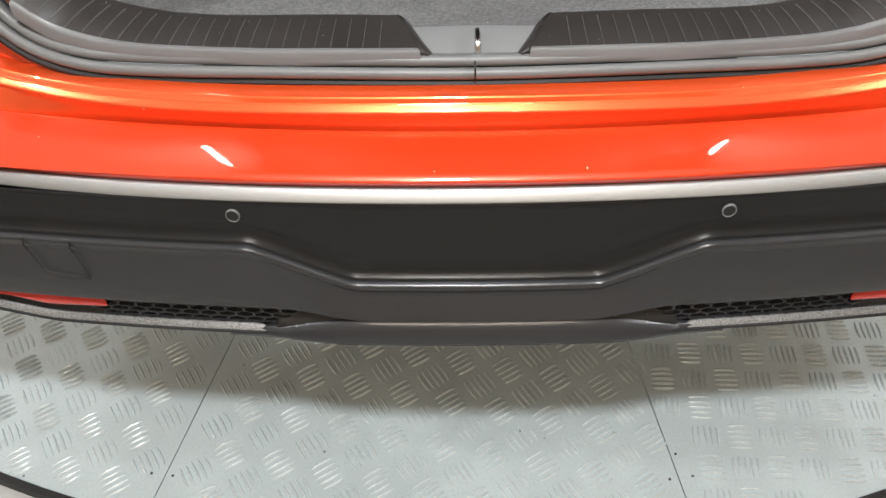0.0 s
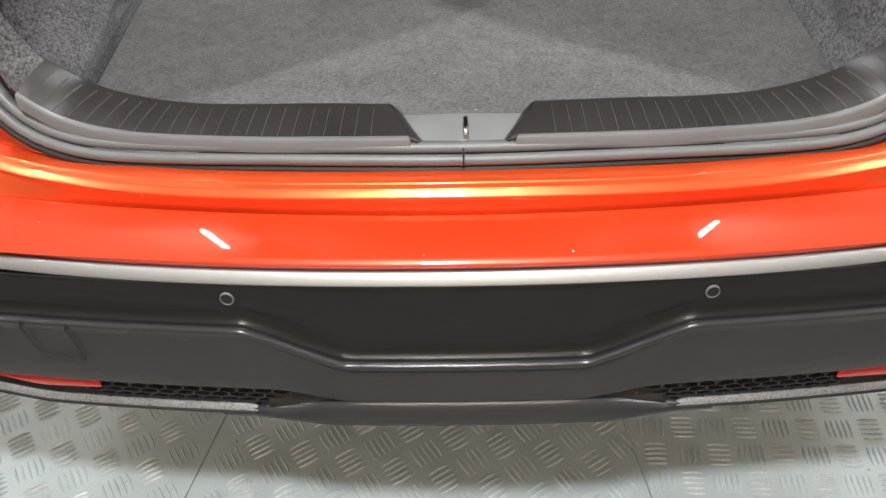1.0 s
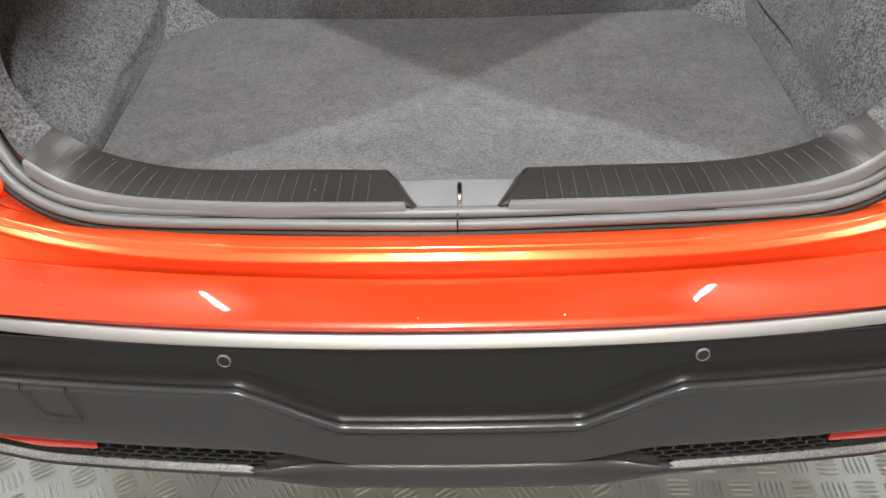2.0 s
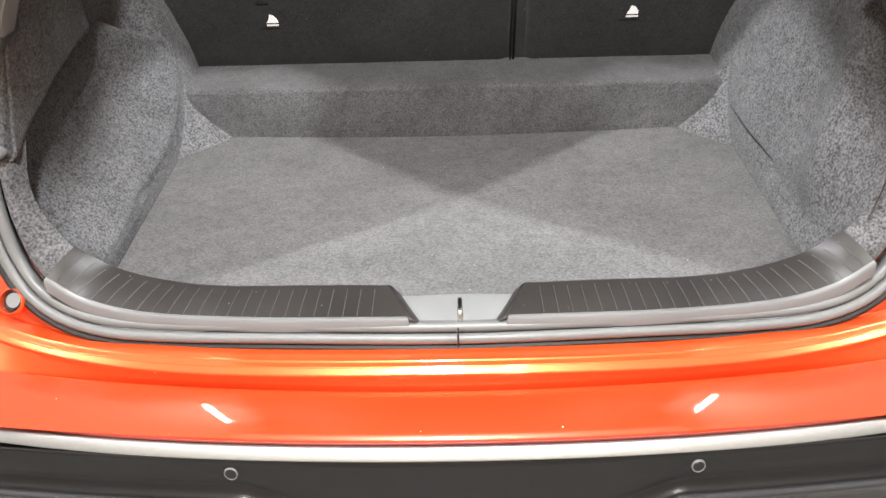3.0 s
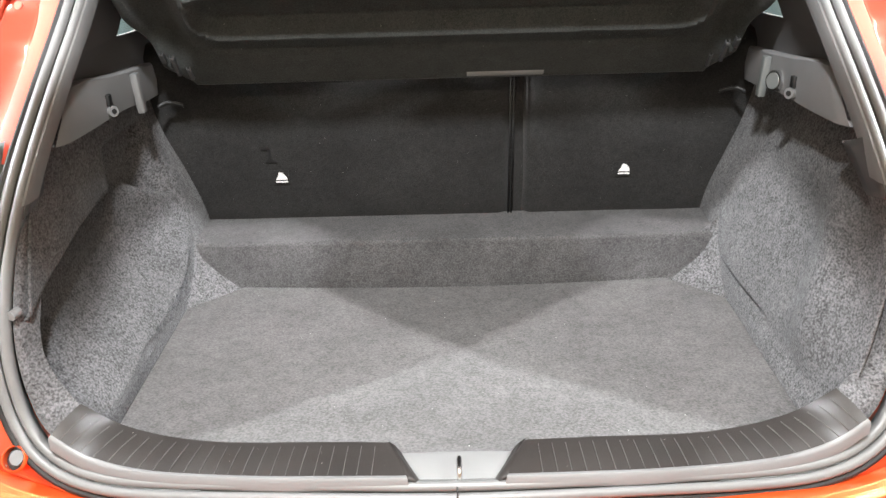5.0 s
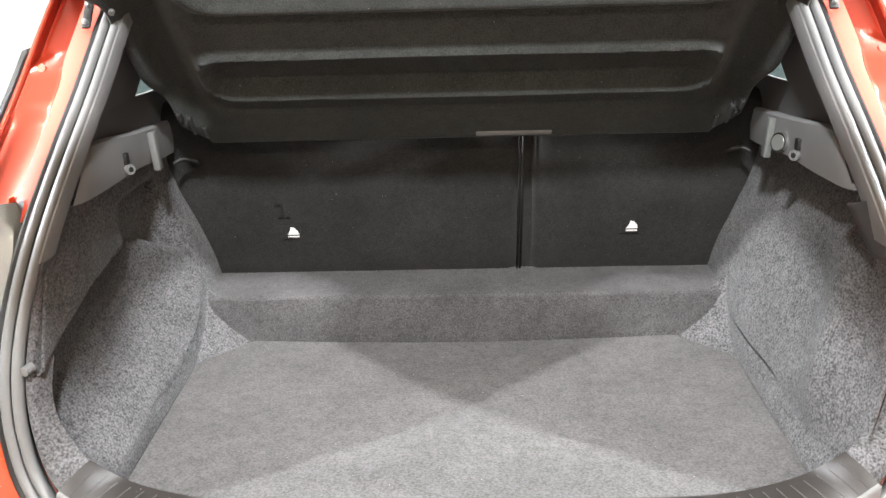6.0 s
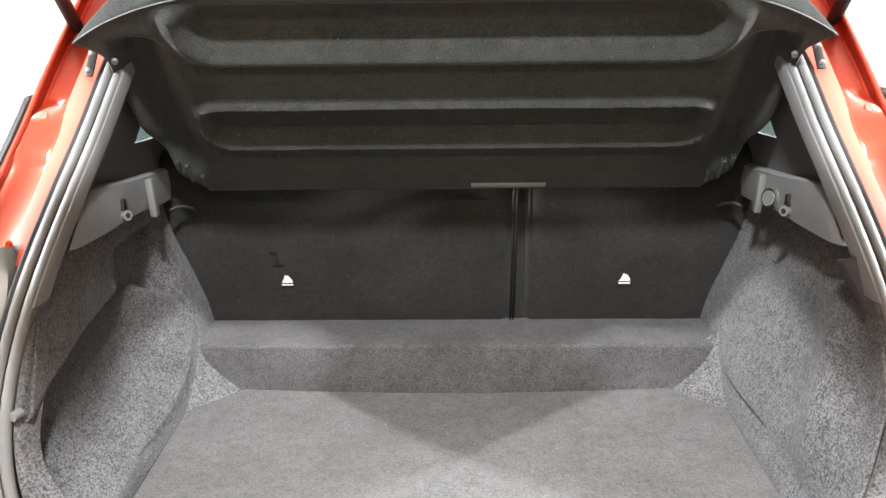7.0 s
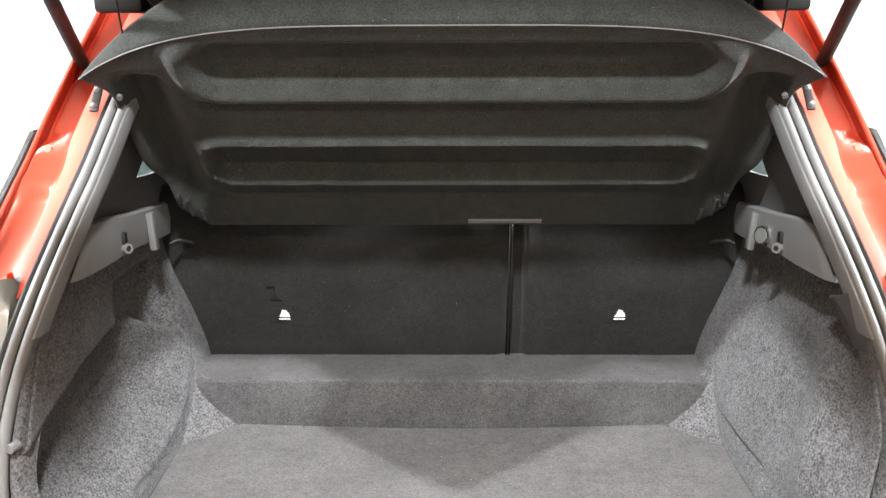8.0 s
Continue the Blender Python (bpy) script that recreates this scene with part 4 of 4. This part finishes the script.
for side in (-1, 1):
    sp = curve_through([(side * x, y, z) for x, y, z in ((0.60, 0.90, 1.118), (0.585, 0.91, 1.124), (0.57, 0.915, 1.122), (0.553, 0.92, 1.116))], 14)
    solid(part("belt_loop", grid([[p + Vector((0, 0, -0.004)) for p in sp], [p + Vector((0, 0, 0.004)) for p in sp]]), BLACK, seat), 0.003)

# ---- parcel shelf, swung up ----
shelf = empty("parcel_shelf", label="black felt parcel shelf swung up on its cords", category="parcel shelf")
TILT = radians(50)
S0, SV = Vector((0, 0.866, 1.173)), Vector((0, -math.cos(TILT), math.sin(TILT)))
SN = Vector((0, math.sin(TILT), math.cos(TILT)))


def rrect(u, v, cu, cv, hu, hv, r):
    qx, qy = abs(u - cu) - hu + r, abs(v - cv) - hv + r
    return math.hypot(max(qx, 0), max(qy, 0)) + min(max(qx, qy), 0) - r


def edge_v(u):
    return 0.513 - 0.111 * (abs(u) / 0.62) ** 4.1


def side_u(v):
    return bent([(0.0, 0.498), (0.012, 0.503), (0.058, 0.546), (0.105, 0.557), (0.19, 0.574), (0.265, 0.577), (0.355, 0.574), (0.375, 0.582), (0.392, 0.603), (0.402, 0.62), (0.55, 0.625)], v)


def hump(x, w):
    return math.exp(-(x / w) ** 2)


def shelf_depth(u, v):
    """Relief of the moulded panel: two sunk fields, each framed by a rounded ridge."""
    low = rrect(u, v, 0.004, 0.206, 0.446, 0.043, 0.035)
    high = rrect(u, v, 0.004, 0.434, 0.430, 0.046, 0.045)
    h = 0.013 * smooth(0.003, -0.018, low) + 0.024 * smooth(0.002, -0.024, high)
    h -= 0.019 * hump(low - 0.016, 0.012) * smooth(0.275, 0.250, v)
    h -= 0.018 * hump(high - 0.022, 0.018) * smooth(0.485, 0.45, v)
    mid = smooth(0.478, 0.405, abs(u))
    h -= 0.012 * min(1.0, max(0.0, (0.345 - v) / 0.088)) * smooth(0.244, 0.258, v) * mid
    h += 0.007 * hump(v - 0.345, 0.010) * mid
    h -= 0.004 * smooth(0.105, 0.085, v)
    edge_zone = smooth(0.05, 0.14, v) * smooth(0.42, 0.37, v)
    h += 0.050 * smooth(0.458, 0.522, abs(u)) * smooth(0.575, 0.542, abs(u)) * edge_zone
    return h


rows = []
NV, NU = 130, 120
for j in range(NV + 1):
    f = j / NV
    row = []
    for i in range(NU + 1):
        k = i / NU * 2 - 1
        v = f * edge_v(k * 0.62)
        u = k * side_u(v)
        row.append(S0 + Vector((u, 0, 0)) + SV * v + SN * shelf_depth(u, v))
    rows.append(row)
solid(part("shelf_panel", grid(rows), SHELFFAB, shelf, "black moulded felt panel"), 0.006, offset=1.0)
edge = [S0 + Vector((k * side_u(edge_v(k * 0.62)), 0, 0)) + SV * edge_v(k * 0.62) + SN * shelf_depth(k * side_u(edge_v(k * 0.62)), edge_v(k * 0.62)) for k in span(-1, 1, 81)]
rows = []
for t in span(0, 1, 8):
    row = []
    for i, p in enumerate(edge):
        k = i / 40 - 1
        hgt = min(0.075, 0.14 * (1 - k * k))
        row.append(p + Vector((0, 0.25 * hgt * t + 0.25 * hgt * t * t, hgt * t)))
    rows.append(row)
solid(part("shelf_lip", grid(rows), SHELFFAB, shelf, "upturned felt rear lip"), 0.005)
bm = grid([[p + Vector((0, -0.001, -0.0015)) for p in edge], [p + Vector((0, -0.0014, -0.0003)) for p in edge], [p + Vector((0, 0.0, 0.0008)) for p in edge]])
part("edge_binding", bm, LIP, shelf, "pale worn edge line")
for side in (-1, 1):
    a = S0 + Vector((side * 0.530, 0, 0)) + SV * 0.45 + SN * 0.02
    part("cord", tube(a, a + Vector((side * 0.022, -0.015, 0.32)), 0.0017, 8), BLACK, shelf, "thin lifting cord")
    a = S0 + Vector((side * 0.565, 0, 0)) + SV * 0.36
    part("stud", tube(a - SN * 0.003, a + SN * 0.004, 0.005, 10), LIP, shelf)

# thin raised strip, paler than the felt
part("edge_strip", grid([[S0 + Vector((u, 0, 0)) + SV * v + SN * d for u in span(0.035, 0.185, 20)] for v, d in ((0.020, -0.003), (0.017, -0.0052), (0.009, -0.0056), (0.004, -0.004), (0.003, 0.0))]), TRIM, shelf, "narrow grey strip on the front edge")
for side in (-1, 1):
    for u, v0, v1 in ((0.522, 0.035, 0.090), (0.500, 0.022, 0.056), (0.538, 0.075, 0.100)):
        rows = [[S0 + Vector((side * (u + du), 0, 0)) + SV * v - SN * d for v in span(v0, v1, 6)] for du, d in ((-0.004, 0.0), (-0.003, 0.009), (0.003, 0.009), (0.004, 0.0))]
        solid(part("hinge_lug", grid(rows), CHARCOAL, shelf), 0.001)

# ---- tailgate, roof and the closing shell ----
gate = empty("tailgate")
gate.parent = car
G0, G1 = Vector((0, 0.70, 1.606)), Vector((0, 0.01, 2.15))
GD = (G1 - G0)
GN = Vector((0, GD.z, -GD.y)).normalized()


def gate_frame(off, thick, mat, name, inset):
    outer = [(-0.53, 0.0), (0.53, 0.0), (0.67, 0.55), (0.58, 1.0), (-0.58, 1.0), (-0.67, 0.55)]
    inner = [(-0.42, 0.08), (0.42, 0.08), (0.50, 0.44), (0.48, 0.50), (-0.48, 0.50), (-0.50, 0.44)]
    bm = bmesh.new()
    o = [bm.verts.new(G0 + Vector((u * (1 - inset), 0, 0)) + GD * (v * (1 - inset) + inset / 2) + GN * off) for u, v in outer]
    n = [bm.verts.new(G0 + Vector((u, 0, 0)) + GD * v + GN * off) for u, v in inner]
    for i in range(6):
        j = (i + 1) % 6
        bm.faces.new((o[i], o[j], n[j], n[i]))
    return solid(part(name, bm, mat, gate, smooth=False), thick, 0.01)


gate_frame(0.05, 0.02, PAINT, "outer_skin", 0.0)
gate_frame(0.0, 0.025, BLACK, "inner_trim", 0.04)
part("rear_window", grid([[G0 + Vector((u, 0, 0)) + GD * v + GN * 0.03 for u in (-w, w)] for v, w in ((0.07, 0.43), (0.44, 0.51), (0.51, 0.49))]), DARKGLASS, gate, "tinted rear window", smooth=False)
for side in (-1, 1):
    strut = part("gas_strut", tube((side * 0.690, 0.80, 1.485), (side * 0.644, 0.60, 1.605), 0.0125), BLACK, gate, "black gas strut")
    part("rod", tube((side * 0.644, 0.60, 1.605), (side * 0.555, 0.21, 1.84), 0.012), BLACK, strut)
for side in (-1, 1):
    part("hinge_cover", block((side * 0.565 - 0.042, 0.665, 1.588), (side * 0.565 + 0.042, 0.72, 1.625), bevel=0.008), BLACK, gate, "black hinge cover")
for side in (-1, 1):
    # unseen panel added below the gate; keeps spot light off the upper lining
    rows = []
    for y in span(0.60, 0.12, 14):
        low_z = (1.570 if side > 0 else 1.640) + 0.055 * smooth(0.12, 0.42, y)
        top_z = G0.z + (G0.y - y) / (G0.y - G1.y) * GD.z
        rows.append([(side * (0.640 + 0.014 * math.sin(math.pi * f)), y, top_z + (low_z - top_z) * f) for f in span(0, 1, 7)])
    solid(part("side_blocker", grid(rows), PAINT, gate, "orange panel added beside the raised tailgate to shade the boot"), 0.02)
# unseen blocks added at the raised gate's lower corners, outlined to shade the walls
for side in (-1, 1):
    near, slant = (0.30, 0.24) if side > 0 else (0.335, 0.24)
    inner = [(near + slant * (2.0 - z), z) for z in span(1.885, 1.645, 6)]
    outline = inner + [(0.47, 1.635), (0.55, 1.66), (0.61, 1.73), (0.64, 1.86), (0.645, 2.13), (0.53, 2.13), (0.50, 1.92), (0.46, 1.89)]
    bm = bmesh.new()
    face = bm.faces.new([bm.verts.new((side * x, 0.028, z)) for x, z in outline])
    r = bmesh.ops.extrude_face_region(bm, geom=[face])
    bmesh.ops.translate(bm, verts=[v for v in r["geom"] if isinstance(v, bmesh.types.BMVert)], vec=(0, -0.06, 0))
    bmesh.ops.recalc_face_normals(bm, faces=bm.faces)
    pod = solid(part("shade_block", bm, BLACK, gate, "black block added on the raised tailgate to shade the boot walls", smooth=False), 0, 0.012)
    part("lens", block((min(side * 0.46, side * 0.62), -0.040, 1.80), (max(side * 0.46, side * 0.62), -0.033, 1.95), bevel=0.003), REFLECT, pod, "red plate on the added black block", smooth=False)
rows = [[(x, y, 1.650 + 0.02 * (1 - (x / 0.6) ** 2)) for x in span(-0.62, 0.62, 13)] for y in span(0.70, 1.75, 8)]
solid(part("roof", grid(rows), PAINT, car, "orange roof skin"), 0.03)
part("cabin_bulkhead", block((-0.76, 1.70, 0.37), (0.76, 1.75, 1.66)), BLACK, car, smooth=False)
for side in (-1, 1):
    part("inner_wall", block((min(side * 0.725, side * 0.735), 0.46, 0.66), (max(side * 0.725, side * 0.735), 1.7, 1.185)), BLACK, car, smooth=False)
part("seat_rear_shelf", block((-0.64, 1.09, 0.37), (0.64, 1.12, 1.20)), BLACK, car, smooth=False)
